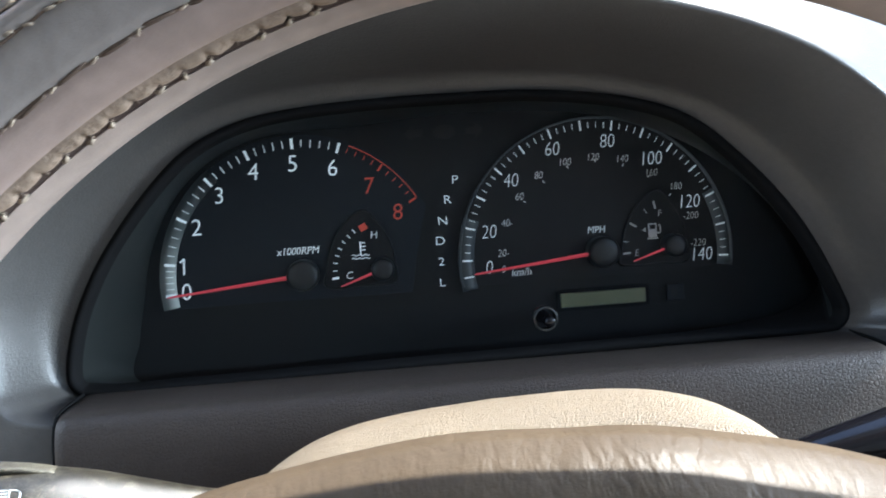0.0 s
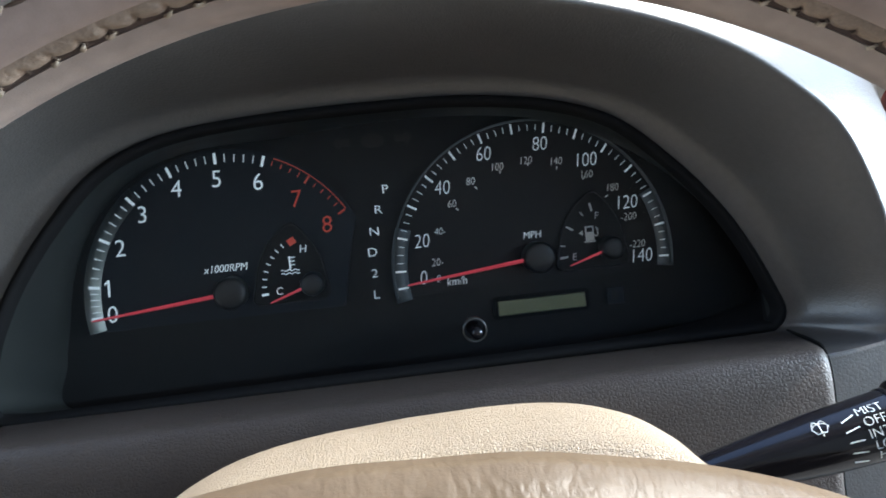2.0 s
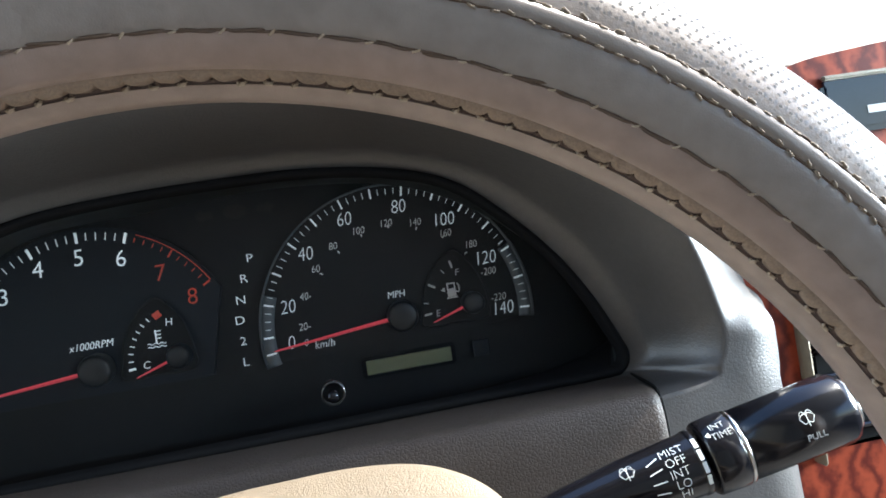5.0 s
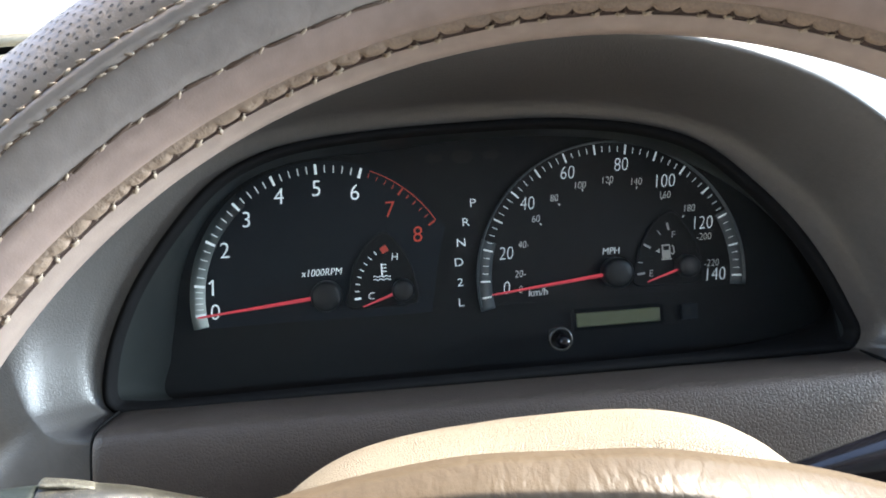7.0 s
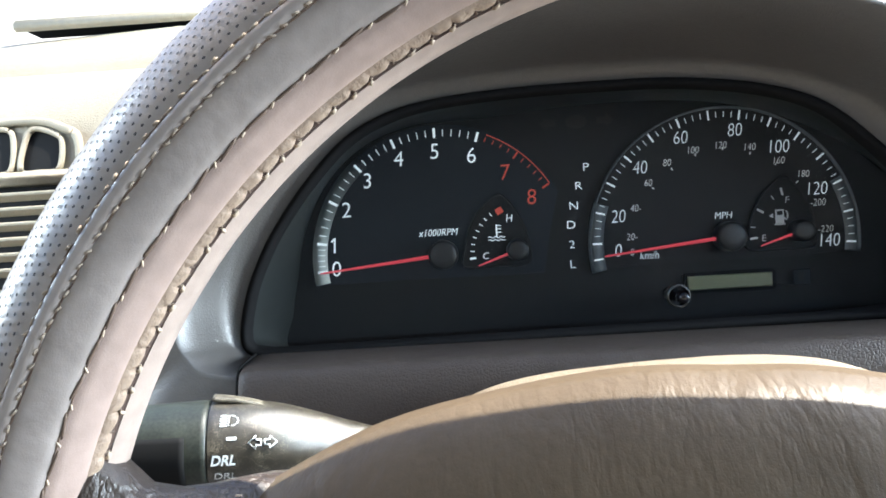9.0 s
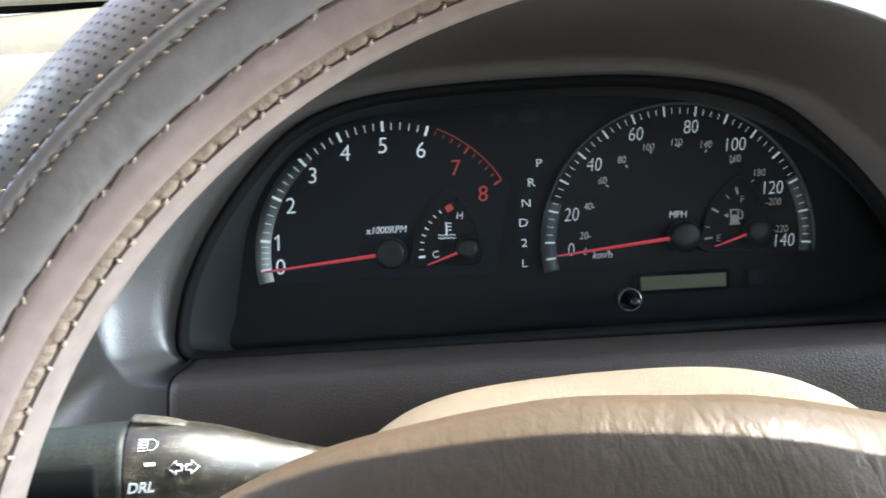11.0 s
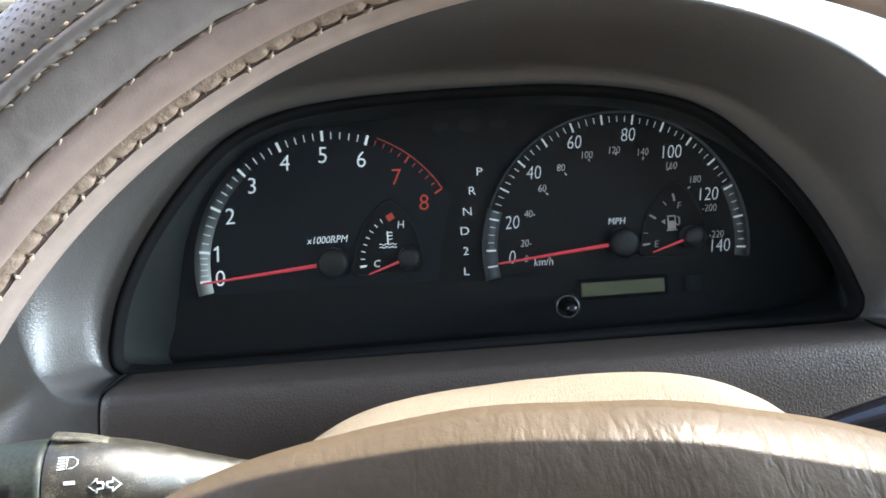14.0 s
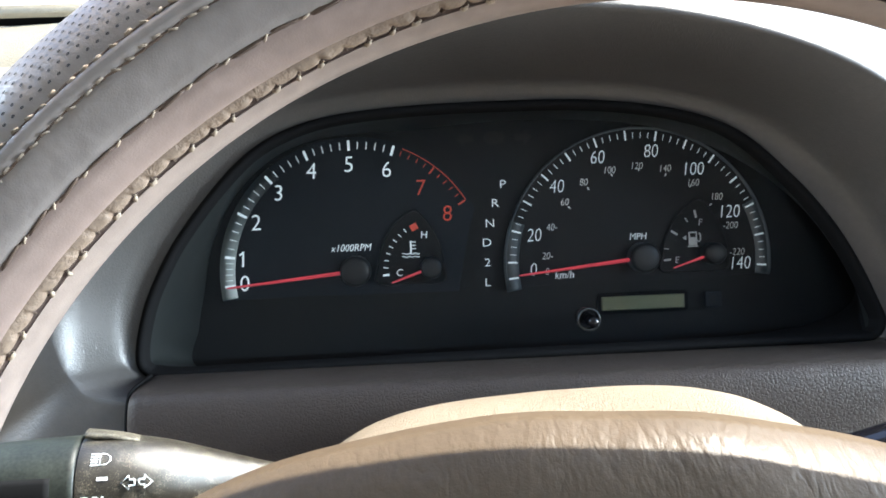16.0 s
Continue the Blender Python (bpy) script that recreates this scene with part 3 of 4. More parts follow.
fuel = gauge_leaf(0.1125, 0.0135, "fuel_gauge", "black fuel gauge face, needle near empty")
for x, z, a, ln_, w in ((0.0968, 0.0080, 5, 0.0045, 0.0013), (0.0965, 0.0140, -10, 0.0030, 0.0006), (0.1009, 0.0225, -32, 0.0046, 0.0013), (0.1077, 0.0292, -55, 0.0030, 0.0006), (0.1127, 0.0322, -78, 0.0046, 0.0013)):
    part("tick_mark", bar(ln_ * 0.9, w * 0.85, PRINT_DIM), None, fuel, at=pose(x, -0.0004, z) @ pose(0, 0, 0, 0, -a, 0))
numerals(fuel, [("F", 0.1155, 0.0277), ("E", 0.1023, 0.0079)], 0.0034, PRINT_DIM, 0.12, 1.0, "letter")
pump = part("pump_icon", bar(0.0046, 0.0074, PRINT_DIM), None, fuel, at=pose(0.1110, -0.0004, 0.0190))
part("pump_window", bar(0.0030, 0.0022, SUBFACE), None, pump, at=pose(0, -0.0002, 0.0018))
part("pump_foot", bar(0.0058, 0.0007, PRINT_DIM), None, pump, at=pose(0, 0, -0.0042))
part("pump_hose", rod([(0.0024, 0, -0.0010), (0.0036, 0, -0.0018), (0.0042, 0, -0.0008), (0.0042, 0, 0.0018), (0.0034, 0, 0.0030)], 0.0004, 6), PRINT_DIM, pump)
arrow = bmesh.new()
arrow.faces.new([arrow.verts.new(p) for p in ((0.1052, -0.0005, 0.0195), (0.1075, -0.0005, 0.0182), (0.1075, -0.0005, 0.0208))])
part("side_arrow", arrow, PRINT_DIM, fuel, "", False)


def needle(parent, px, pz, tipx, tipz, width, hub, y, name):
    """A tapering pointer on a domed hub cap."""
    d = Vector((tipx - px, 0, tipz - pz))
    length = d.length
    d.normalize()
    u = Vector((-d.z, 0, d.x))
    rings = []
    for s, w in ((hub * 0.6, width), (length * 0.5, width * 0.8), (length * 0.97, width * 0.5), (length, width * 0.3)):
        c = Vector((px, y, pz)) + d * s
        rings.append([c + u * w / 2 + Vector((0, 0.0006, 0)), c + Vector((0, -0.0006, 0)), c - u * w / 2 + Vector((0, 0.0006, 0))])
    nd = part(name, loft(rings, caps=True), NEEDLE, parent, "thin red needle resting at zero", False)
    dome = lathe([(-0.002, hub), (0.006, hub), (0.0075, hub * 0.93), (0.0082, hub * 0.80), (0.0084, hub * 0.4), (0.0085, 0.0004)], 36)
    part("hub_cap", dome, CAP, nd, "round black hub cap", at=pose(px, y + 0.0035, pz, 0, 0, -90))


needle(cluster, -0.0702, 0.0093, -0.1375, 0.0030, 0.0021, 0.0080, -0.0070, "tachometer_needle")
needle(cluster, 0.0830, 0.0100, 0.0160, 0.0032, 0.0021, 0.0080, -0.0070, "speedometer_needle")
needle(cluster, -0.0303, 0.0095, -0.0517, 0.0022, 0.0016, 0.0058, -0.0075, "temperature_needle")
needle(cluster, 0.1205, 0.0108, 0.0985, 0.0038, 0.0016, 0.0058, -0.0075, "fuel_needle")
# unlit tell-tales above the gear letters
TELL = material("unlit tell-tale window", (0.020, 0.020, 0.016), 0.6, vary=0.2, scale=200, spec=0.2)
for x, side in ((-0.0094, -1), (0.0220, 1)):
    outline = [(side * px, pz) for px, pz in ((0.0048, 0.0), (0.0006, 0.0040), (0.0006, 0.0018), (-0.0044, 0.0018), (-0.0044, -0.0018), (0.0006, -0.0018), (0.0006, -0.0040))]
    part("tell_tale", plate(outline, 0.0003), TELL, cluster, "unlit turn signal arrow", False, pose(x, 0.0031, 0.0774))
outline = [(0.0058 * math.cos(a), 0.0036 * math.sin(a)) for a in [2 * math.pi * i / 24 for i in range(24)]]
part("tell_tale", plate(outline, 0.0003), TELL, cluster, "unlit oval high beam lamp", False, pose(0.0063, 0.0031, 0.0774))
# gear letters, display, reset knob
for text, x, z in (("P", 0.0102, 0.0524), ("R", 0.0057, 0.0424), ("N", 0.0023, 0.0316), ("D", 0.0004, 0.0213), ("2", 0.0003, 0.0105), ("L", 0.0002, -0.0003)):
    part("gear_letter", lettering(text, 0.0041, PRINT_GLOW, 0.0, 1.18, weight=-0.012), None, cluster, at=pose(x, 0.0028, z))
frame_out = box(0.0500, 0.003, 0.0115, 0.0010, 2)
part("display_frame", frame_out, BLACK, cluster, "", False, pose(0.0831, 0.0000, -0.0143))
part("display", box(0.0453, 0.002, 0.0075, 0.0004, 1), LCD, cluster, "khaki liquid crystal window, blank", False, pose(0.0831, -0.0012, -0.0143))
warn = part("warning_lamp", box(0.0090, 0.0010, 0.0085, 0.0003, 1), FACE, cluster, "unlit amber fuel warning window", False, pose(0.1222, -0.0004, -0.0143))
part("lamp_icon", bar(0.0034, 0.0048, HOUSING), None, warn, at=pose(-0.0008, -0.0008, 0))
knob = part("reset_knob", lathe([(0.030, 0.0034), (0.054, 0.0028), (0.057, 0.0026), (0.058, 0.0018), (0.0582, 0.0004)], 28), STALK, cluster, "black trip reset knob in a clear collar", at=pose(0.0428, -0.001, -0.0160, 0, 0, -90))
collar = [[(0.0428 + r * math.cos(a), y, -0.0160 + r * math.sin(a)) for a in [2 * math.pi * i / 36 for i in range(36)]] for r, y in ((0.0046, -0.0440), (0.0046, -0.0490), (0.0050, -0.0496), (0.0056, -0.0490), (0.0057, -0.0440))]
part("collar", loft(collar), CLEAR, knob, "clear bright collar").matrix_parent_inverse = pose(0.0428, -0.001, -0.0160, 0, 0, -90).inverted()

# ---- the steering column shroud ----
shroud_rings = []
for y, top, half in ((-0.096, -0.0560, 0.0826), (-0.100, -0.0430, 0.0878), (-0.104, -0.0375, 0.0915), (-0.109, -0.0355, 0.0983), (-0.114, -0.0350, 0.1005), (-0.122, -0.0352, 0.1018), (-0.136, -0.0367, 0.1025), (-0.147, -0.0380, 0.1046),
                     (-0.1505, -0.0398, 0.1046), (-0.1540, -0.0423, 0.1046), (-0.1575, -0.0425, 0.1046), (-0.1610, -0.0420, 0.1046), (-0.1640, -0.0438, 0.104), (-0.1652, -0.0475, 0.100), (-0.1645, -0.0520, 0.096), (-0.158, -0.057, 0.092), (-0.150, -0.060, 0.090)):
    ring = []
    for i in range(97):
        a = math.pi * i / 96
        c, s = math.cos(a), math.sin(a)
        sx_ = -half * abs(c) ** 0.38 * (1 if c > 0 else -1)
        ring.append((0.0088 + sx_, y - 0.0337 * (sx_ / 0.1) ** 2, -0.115 + 0.042 * sx_ + (0.115 + top) * abs(s) ** 0.63))
    shroud_rings.append(ring)
shroud = thing("column_shroud", "beige grained plastic shroud over the steering column", "column shroud")
part("upper_cover", loft(shroud_rings[:9], closed_ring=False), SHROUD, shroud)
part("rim", loft(shroud_rings[8:], closed_ring=False), SHROUD, shroud, "rounded front rim of the shroud")

# ---- the steering wheel ----
HUB = pose(0.022, -0.243, -0.091) @ pose(0, 0, 0, 0, 6.3, 0)
WC = pose(0.0158, -0.2391, -0.0903, 0.41, 0, -2.1) @ pose(0, 0, 0, 0, 6.3, 0)
HUB_IN_WHEEL = WC.inverted() @ HUB
RIM_R, TUBE = 0.1931, 0.0195
wheel = thing("steering_wheel", "steering wheel in a laced grey leather cover, sunlit on top", "steering wheel", WC)


def rim_point(a, phi, lift=0.0):
    """A point on the rim: a round the wheel (90 is the top), phi round the tube (0 faces the driver, plus outward); degrees."""
    r = RIM_R + (TUBE + lift) * math.sin(radians(phi))
    return Vector((r * math.cos(radians(a)), -(TUBE + lift) * math.cos(radians(phi)), r * math.sin(radians(a))))


def rim_frame(a, phi, lift=0.0):
    """A pose on the rim: x along the rim, y outward round the tube, z off the surface."""
    o = rim_point(a, phi, lift)
    zz = (rim_point(a, phi, lift + 0.001) - o).normalized()
    xx = Vector((math.sin(radians(a)), 0, -math.cos(radians(a))))
    yy = zz.cross(xx)
    return Matrix(((xx.x, yy.x, zz.x, o.x), (xx.y, yy.y, zz.y, o.y), (xx.z, yy.z, zz.z, o.z), (0, 0, 0, 1)))


def rim_skin(phis, lifts):
    return loft([[rim_point(a, p, l) for p, l in zip(phis, lifts)] for a in [360 * i / 240 for i in range(240)]], closed_ring=False, closed_ends=True)


def cushion(p0, p1, n, h):
    """Angles and lifts of a band that swells between two seams."""
    ph = [blend(p0, p1, i / (n - 1)) for i in range(n)]
    return ph, [h * (1 - (2 * i / (n - 1) - 1) ** 6) - 0.0004 for i in range(n)]


part("outer_cover", rim_skin(*cushion(8, 150, 24, 0.0007)), LEATHER, wheel, "perforated grey leather")
part("seam_tape", rim_skin(*cushion(-4, 8, 6, 0.0009)), LEATHER, wheel)
part("middle_cover", rim_skin(*cushion(-36, -4, 10, 0.0006)), LEATHER, wheel, "smooth grey leather")
part("inner_cover", rim_skin(*cushion(-63, -36, 8, 0.0006)), BANDING, wheel, "pinkish taupe leather band")
part("lacing_bed", rim_skin([-63, -66, -77, -80], [-0.0006, -0.0013, -0.0016, -0.0006]), BED, wheel, "dark gap under the lacing")
fuller = [0.0021 + 0.0005 * step(math.sin(2 * math.pi * i / 240), 0.78, 0.97) for i in range(240)]
part("back_cover", loft([[rim_point(1.5 * i, p, l) for p, l in zip(*cushion(-210, -80, 24, h))] for i, h in enumerate(fuller)], closed_ring=False, closed_ends=True), EDGE, wheel, "pinkish taupe leather edge")


def dash_mesh(length, r, mat, name):
    return mesh(name, rod([(-length / 2, 0, -r * 0.6), (-length * 0.3, 0, r * 0.5), (length * 0.3, 0, r * 0.5), (length / 2, 0, -r * 0.6)], r, 6), mat)


cross = dash_mesh(0.0015, 0.00032, THREAD, "lacing_thread")
long_stitch, knot, lace_knot = dash_mesh(0.0066, 0.00037, THREAD, "stitch"), dash_mesh(0.0015, 0.00026, KNOT, "knot"), dash_mesh(0.0019, 0.00046, KNOT, "knot")
rng = random.Random(4)
N = 196


def gather(i):
    """The edge angle and the lifts of the gathered strip at step i of eight to each knot: pulled in at the knots, swelling between."""
    turn = i / 8
    near = turn - math.floor(turn)
    seed = math.floor(turn) % N
    full = math.sin(math.pi * near) ** 0.6
    lean = noise.noise(Vector((seed * 1.7, 0.3, 0.0)))
    folds = 0.5 * math.sin(9.0 * near + 3.0 * lean) + 0.5 * noise.noise(Vector((i * 0.45, 5.0, 0.0)))
    edge = -73.6 - 6.0 * full - 0.8 * lean
    lifts = []
    for k in range(9):
        u = k / 8
        lifts.append(-0.0007 + 0.0011 * math.sin(math.pi * min(1, u * 1.1)) * (0.45 + 0.55 * full) + 0.00028 * folds * u * (1.2 - u) * 2 - 0.0006 * u ** 4)
    return edge, lifts


strip = []
for i in range(8 * N):
    edge, lifts = gather(i)
    strip.append([rim_point(360 * i / (8 * N) - 0.30 * k / 8, blend(-62.5, edge, k / 8), lifts[k]) for k in range(9)])
part("lacing_strip", loft(strip, closed_ring=False, closed_ends=True), PUFF, wheel, "tan leather strip gathered by the lacing")
for i in range(N):
    a = 360 * (i + rng.uniform(-0.06, 0.06)) / N
    part("lacing_thread", cross, None, wheel, at=rim_frame(a - 0.3, -75.5 + rng.uniform(-0.8, 0.8), -0.0008) @ pose(0, 0, 0, 0, 0, 62 + rng.uniform(-22, 22)))
    if i % 4 != 1:
        part("knot", lace_knot, None, wheel, at=rim_frame(a - 0.1, -77.3 + rng.uniform(-1.4, 1.0), -0.0003) @ pose(0, 0, 0, 0, 0, 30 + rng.uniform(-40, 40)))


def seam_line(phi, radius, sway, seed):
    """A dark wavering groove along a seam."""
    rings = []
    for i in range(720):
        a = i / 2
        ca, sa = 3 * math.cos(radians(a)), 3 * math.sin(radians(a))
        p = phi + sway * (noise.noise(Vector((ca * 9, sa * 9, seed))) + 0.7 * noise.noise(Vector((ca * 26, sa * 26, seed + 4))))
        r = radius * (0.9 + 0.7 * noise.noise(Vector((ca * 30, sa * 30, seed + 9))))
        m = rim_frame(a, p, -0.0003)
        rings.append([m @ Vector((0, r * math.cos(k * math.pi / 3), 0.8 * r * math.sin(k * math.pi / 3))) for k in range(6)])
    return loft(rings, closed_ends=True)


for phi, radius, sway, seed in ((-36, 0.00030, 1.0, 1.0), (-4, 0.00032, 1.7, 2.0), (8, 0.00032, 1.7, 3.0)):
    part("seam", seam_line(phi, radius, sway, seed), THREAD, wheel, "dark wavering seam")
N = 124
for i in range(N):
    a = 360 * i / N
    part("stitch", long_stitch, None, wheel, at=rim_frame(a, -36 + rng.uniform(-0.9, 0.9), -0.0003) @ pose(0, 0, 0, 0, 0, rng.uniform(-9, 9)))
    part("knot", knot, None, wheel, at=rim_frame(a + 180 / N, -36.5, -0.0002) @ pose(0, 0, 0, 0, 0, 30 + rng.uniform(-20, 20)))
holes = bmesh.new()
for row in range(2):
    for i in range(330):
        m = rim_frame(360 * (i + 0.3 * row + rng.uniform(-0.15, 0.15)) / 330, -4 + 12 * row + rng.uniform(-1.4, 1.4), 0.0001) @ pose(0, 0, 0, 0, 0, rng.uniform(-30, 12))
        q = [(-0.0010, -0.00028, -0.0002), (0.0010, -0.00028, -0.0002), (0.0010, 0.00028, -0.0002), (-0.0010, 0.00028, -0.0002)]
        lo = [holes.verts.new(m @ Vector(p)) for p in q]
        hi = [holes.verts.new(m @ Vector((p[0] * 0.7, p[1] * 0.5, 0.0004))) for p in q]
        holes.faces.new(hi)
        for k in range(4):
            holes.faces.new((lo[k], lo[(k + 1) % 4], hi[(k + 1) % 4], hi[k]))
tagged(part("seam_stitches", holes, SEAM, wheel, "two rows of short pale stitches"), kind="stuff")
holes = bmesh.new()
for row in range(9):
    for i in range(500):
        m = rim_frame(360 * (i + 0.5 * (row % 2)) / 500, 15 + 6.3 * row, 0.00042) @ pose(0, 0, 0, 0, 0, rng.uniform(-20, 20))
        holes.faces.new([holes.verts.new(m @ Vector((0.00050 * math.cos(k * math.pi / 3), 0.00036 * math.sin(k * math.pi / 3), 0))) for k in range(6)])
tagged(part("punched_grain", holes, HOLE, wheel, "rows of fine punched holes", False), kind="stuff")

# hub pad: a wide padded brow, its face bulging to the driver
pad_rings = []
for y, k in ((0.030, -0.004), (0.038, 0.000), (0.036, 0.0022), (0.030, 0.0010), (0.022, -0.0045), (0.012, -0.0130), (0.004, -0.0220), (-0.002, -0.0330), (-0.006, -0.050), (-0.008, -0.070), (-0.008, -0.100)):
    ring = []
    for i in range(81):
        x = -0.155 + 0.310 * i / 80
        edge = 0.0684 - 1.45 * x * x - 23.0 * x ** 4
        ring.append((x, y - 0.006 * (x / 0.155) ** 2, edge + k + 0.0010 * noise.noise(Vector((x * 30, y * 20, 3.1)))))
    pad_rings.append(ring)
part("hub_pad", loft(pad_rings, closed_ring=False), PAD, wheel, "creased taupe vinyl hub pad", at=HUB_IN_WHEEL)

SPOKE = relief(relief(material("dark gathered leather", (0.045, 0.034, 0.027), 0.42, vary=0.4, scale=60), "crease", 70, 0.35, 0.0030, (1, 1, 0.35)), "grain", 1200, 0.2, 0.0003)
for side in (-1, 1):
    rings = []
    for i in range(13):
        u = i / 12
        x = side * blend(0.112, 0.186, u)
        mid, half, fat = 0.002 - 0.0035 * (1 - step(u, 0.55, 0.95)), 0.0350 - 0.001 * u + 0.014 * step(u, 0.7, 1.0), blend(0.004, 0.013, step(u, 0, 0.5))
        ring = []
        for k in range(28):
            a = 2 * math.pi * k / 28
            c, sn = math.cos(a), math.sin(a)
            ring.append((x, blend(0.036, 0.010, step(u, 0.3, 0.8)) - fat * abs(c) ** 0.6 * (1 if c > 0 else -1), mid + half * abs(sn) ** 0.7 * (1 if sn > 0 else -1)))
        rings.append(ring)
    spoke = part("spoke", loft(rings, caps=True), SPOKE, wheel, "spoke wrapped in dark gathered leather", at=HUB_IN_WHEEL)
    for i in range(11):
        part("knot", knot, None, spoke, at=pose(side * blend(0.122, 0.172, i / 10), blend(0.0300, 0.0015, step(i / 10, 0.3, 0.8)), 0.0345 - 0.0035 * (1 - step(blend(0.135, 0.811, i / 10), 0.55, 0.95)) + rng.uniform(-0.0006, 0.0006), 60, 0, rng.uniform(-30, 30)))

# ---- stalks ----
left = Matrix.Translation((-0.1470, -0.160, -0.0465)) @ Vector((1.0, 0.18, -0.05)).to_track_quat("X", "Z").to_matrix().to_4x4()
signal = thing("turn_signal_stalk", "dusty black light and turn signal stalk with white symbols", "stalk", left)
arm_rings, bend = [], 0.0
for i in range(61):
    x = blend(-0.004, 0.096, i / 60)
    bend += 0.100 / 60 * step(x, 0.011, 0.032)
    r = 0.0146 - 0.0006 * step(-x, 0.0, 0.004) - 0.0088 * step(x, 0.004, 0.075)
    arm_rings.append([(x, 0.27 * bend + r * math.cos(2 * math.pi * k / 40), -0.19 * bend + r * math.sin(2 * math.pi * k / 40)) for k in range(40)])
part("arm", loft(arm_rings, caps=True), STALK_L, signal)
KNOB = material("greenish black knob plastic", (0.014, 0.017, 0.0125), 0.52, vary=0.9, scale=70, spec=0.38)
part("light_knob", lathe([(-0.046, 0.0005), (-0.046, 0.0100), (-0.0445, 0.0120), (-0.041, 0.0132), (-0.012, 0.0147), (-0.004, 0.0150), (-0.0024, 0.0149), (-0.0018, 0.0142)]), KNOB, signal, "greenish black twist knob")
part("ring", lathe([(-0.0020, 0.0120), (-0.0018, 0.0144), (-0.0008, 0.0144), (-0.0006, 0.0120)]), STALK, signal)


def stalk_shell(s0, s1, a0, a1, radius, thick, n=20):
    """A curved plate on the stalk between two stations and two angles; radius gives its outer surface at each station."""
    rings = []
    for i in range(n):
        u = i / (n - 1)
        angles = [radians(blend(a0, a1, k / 15)) for k in range(16)]
        r = radius(u)
        outer = [(blend(s0, s1, u), -r * math.cos(a), r * math.sin(a)) for a in angles]
        rings.append(outer + [(x, y * (r - thick) / r, z * (r - thick) / r) for x, y, z in outer[::-1]])
    return loft(rings, caps=True)


DUSTY = dust(relief(material("dusty bright-edged plastic", (0.030, 0.026, 0.018), 0.42, vary=0.5, scale=160), "grain", 2200, 0.4, 0.0003), (0.20, 0.18, 0.13), 3600, 0.68, 0.92)
part("top_flange", stalk_shell(-0.0008, 0.021, 77, 150, lambda u: 0.0170 - 0.0026 * u - 0.0028 * u ** 3, 0.0014), DUSTY, signal, "dusty raised flange")
part("grip_recess", stalk_shell(-0.0462, -0.0085, 24, -80, lambda u: 0.01385 + 0.0014 * u, 0.0006), DARK, signal, "dark finger recess")


def on_stalk(parent, me, s, angle, radius, turn=0, name="symbol", lean=0):
    """Lays a flat mark on a stalk: s along it, angle up from the side that faces the driver."""
    m = Matrix.Rotation(radians(-angle), 4, "X") @ pose(s, -radius, 0, 0, 0, lean) @ pose(0, 0, 0, 0, turn, 0)
    return part(name, me, None, parent, at=m)


lampm = bmesh.new()
for i in range(5):
    bmesh.ops.create_cube(lampm, size=1, matrix=Matrix.Translation((-0.0014, 0, 0.0019 - 0.00095 * i)) @ Matrix.Diagonal((0.0022, 0.0003, 0.00026, 1)))
dl = [(0.0, 0, 0.0016), (0.0014, 0, 0.0015), (0.0025, 0, 0.0006), (0.0025, 0, -0.0006), (0.0014, 0, -0.0015), (0.0, 0, -0.0016), (0.0, 0, 0.0016)]
on_stalk(signal, mesh("symbol", rod([(1.2 * x, y, 1.2 * z) for x, y, z in dl], 0.00015, 6), PRINT), 0.0052, 44, 0.0147, name="lamp_symbol")
on_stalk(signal, mesh("symbol", lampm, PRINT, False), 0.0050, 44, 0.0147, name="beam_symbol")
on_stalk(signal, bar(0.0032, 0.0010, PRINT), 0.0064, 20, 0.0149)


def arrow_mesh(side):
    pts = [(0.0007, 0, 0.0010), (0.0026, 0, 0.0010), (0.0026, 0, 0.0024), (0.0054, 0, 0.0), (0.0026, 0, -0.0024), (0.0026, 0, -0.0010), (0.0007, 0, -0.0010), (0.0007, 0, 0.0010)]
    return mesh("symbol", rod([(0.85 * side * x, y, 0.85 * z) for x, y, z in pts], 0.00031, 6), PRINT)


for side in (-1, 1):
    on_stalk(signal, arrow_mesh(side), 0.0164, 14, 0.0142, name="turn_arrow", lean=5)
on_stalk(signal, lettering("DRL", 0.0035, PRINT, 0.22, 0.92, weight=0.030), 0.0040, -7, 0.0147, name="lettering")
on_stalk(signal, lettering("DRL", 0.0026, PRINT_DIM, 0.15, 1.05), 0.0043, -30, 0.0147, name="lettering")

right = Matrix.Translation((0.160, -0.150, -0.0470)) @ Vector((1.0, -0.10, 0.20)).to_track_quat("X", "Z").to_matrix().to_4x4()
wiper = thing("wiper_stalk", "glossy black wiper stalk with white lettering", "stalk", right)
part("arm", lathe([(-0.100, 0.0050), (-0.080, 0.0055), (-0.060, 0.0066), (-0.040, 0.0085), (-0.020, 0.0103), (0.004, 0.0112), (0.0055, 0.0112)]), STALK, wiper)
part("index_ring", lathe([(0.0040, 0.0110), (0.0044, 0.0115), (0.0062, 0.0115), (0.0066, 0.0110)]), STALK, wiper)
for ang in (44, 22, 0, -22):
    on_stalk(wiper, bar(0.0014, 0.0037, PRINT), 0.0053, ang + 8, 0.0115, name="index_mark")
part("interval_ring", lathe([(0.0082, 0.0108), (0.0084, 0.0124), (0.0092, 0.0130), (0.0188, 0.0134), (0.0196, 0.0130), (0.0199, 0.0108)]), STALK, wiper, "knurled black interval ring")
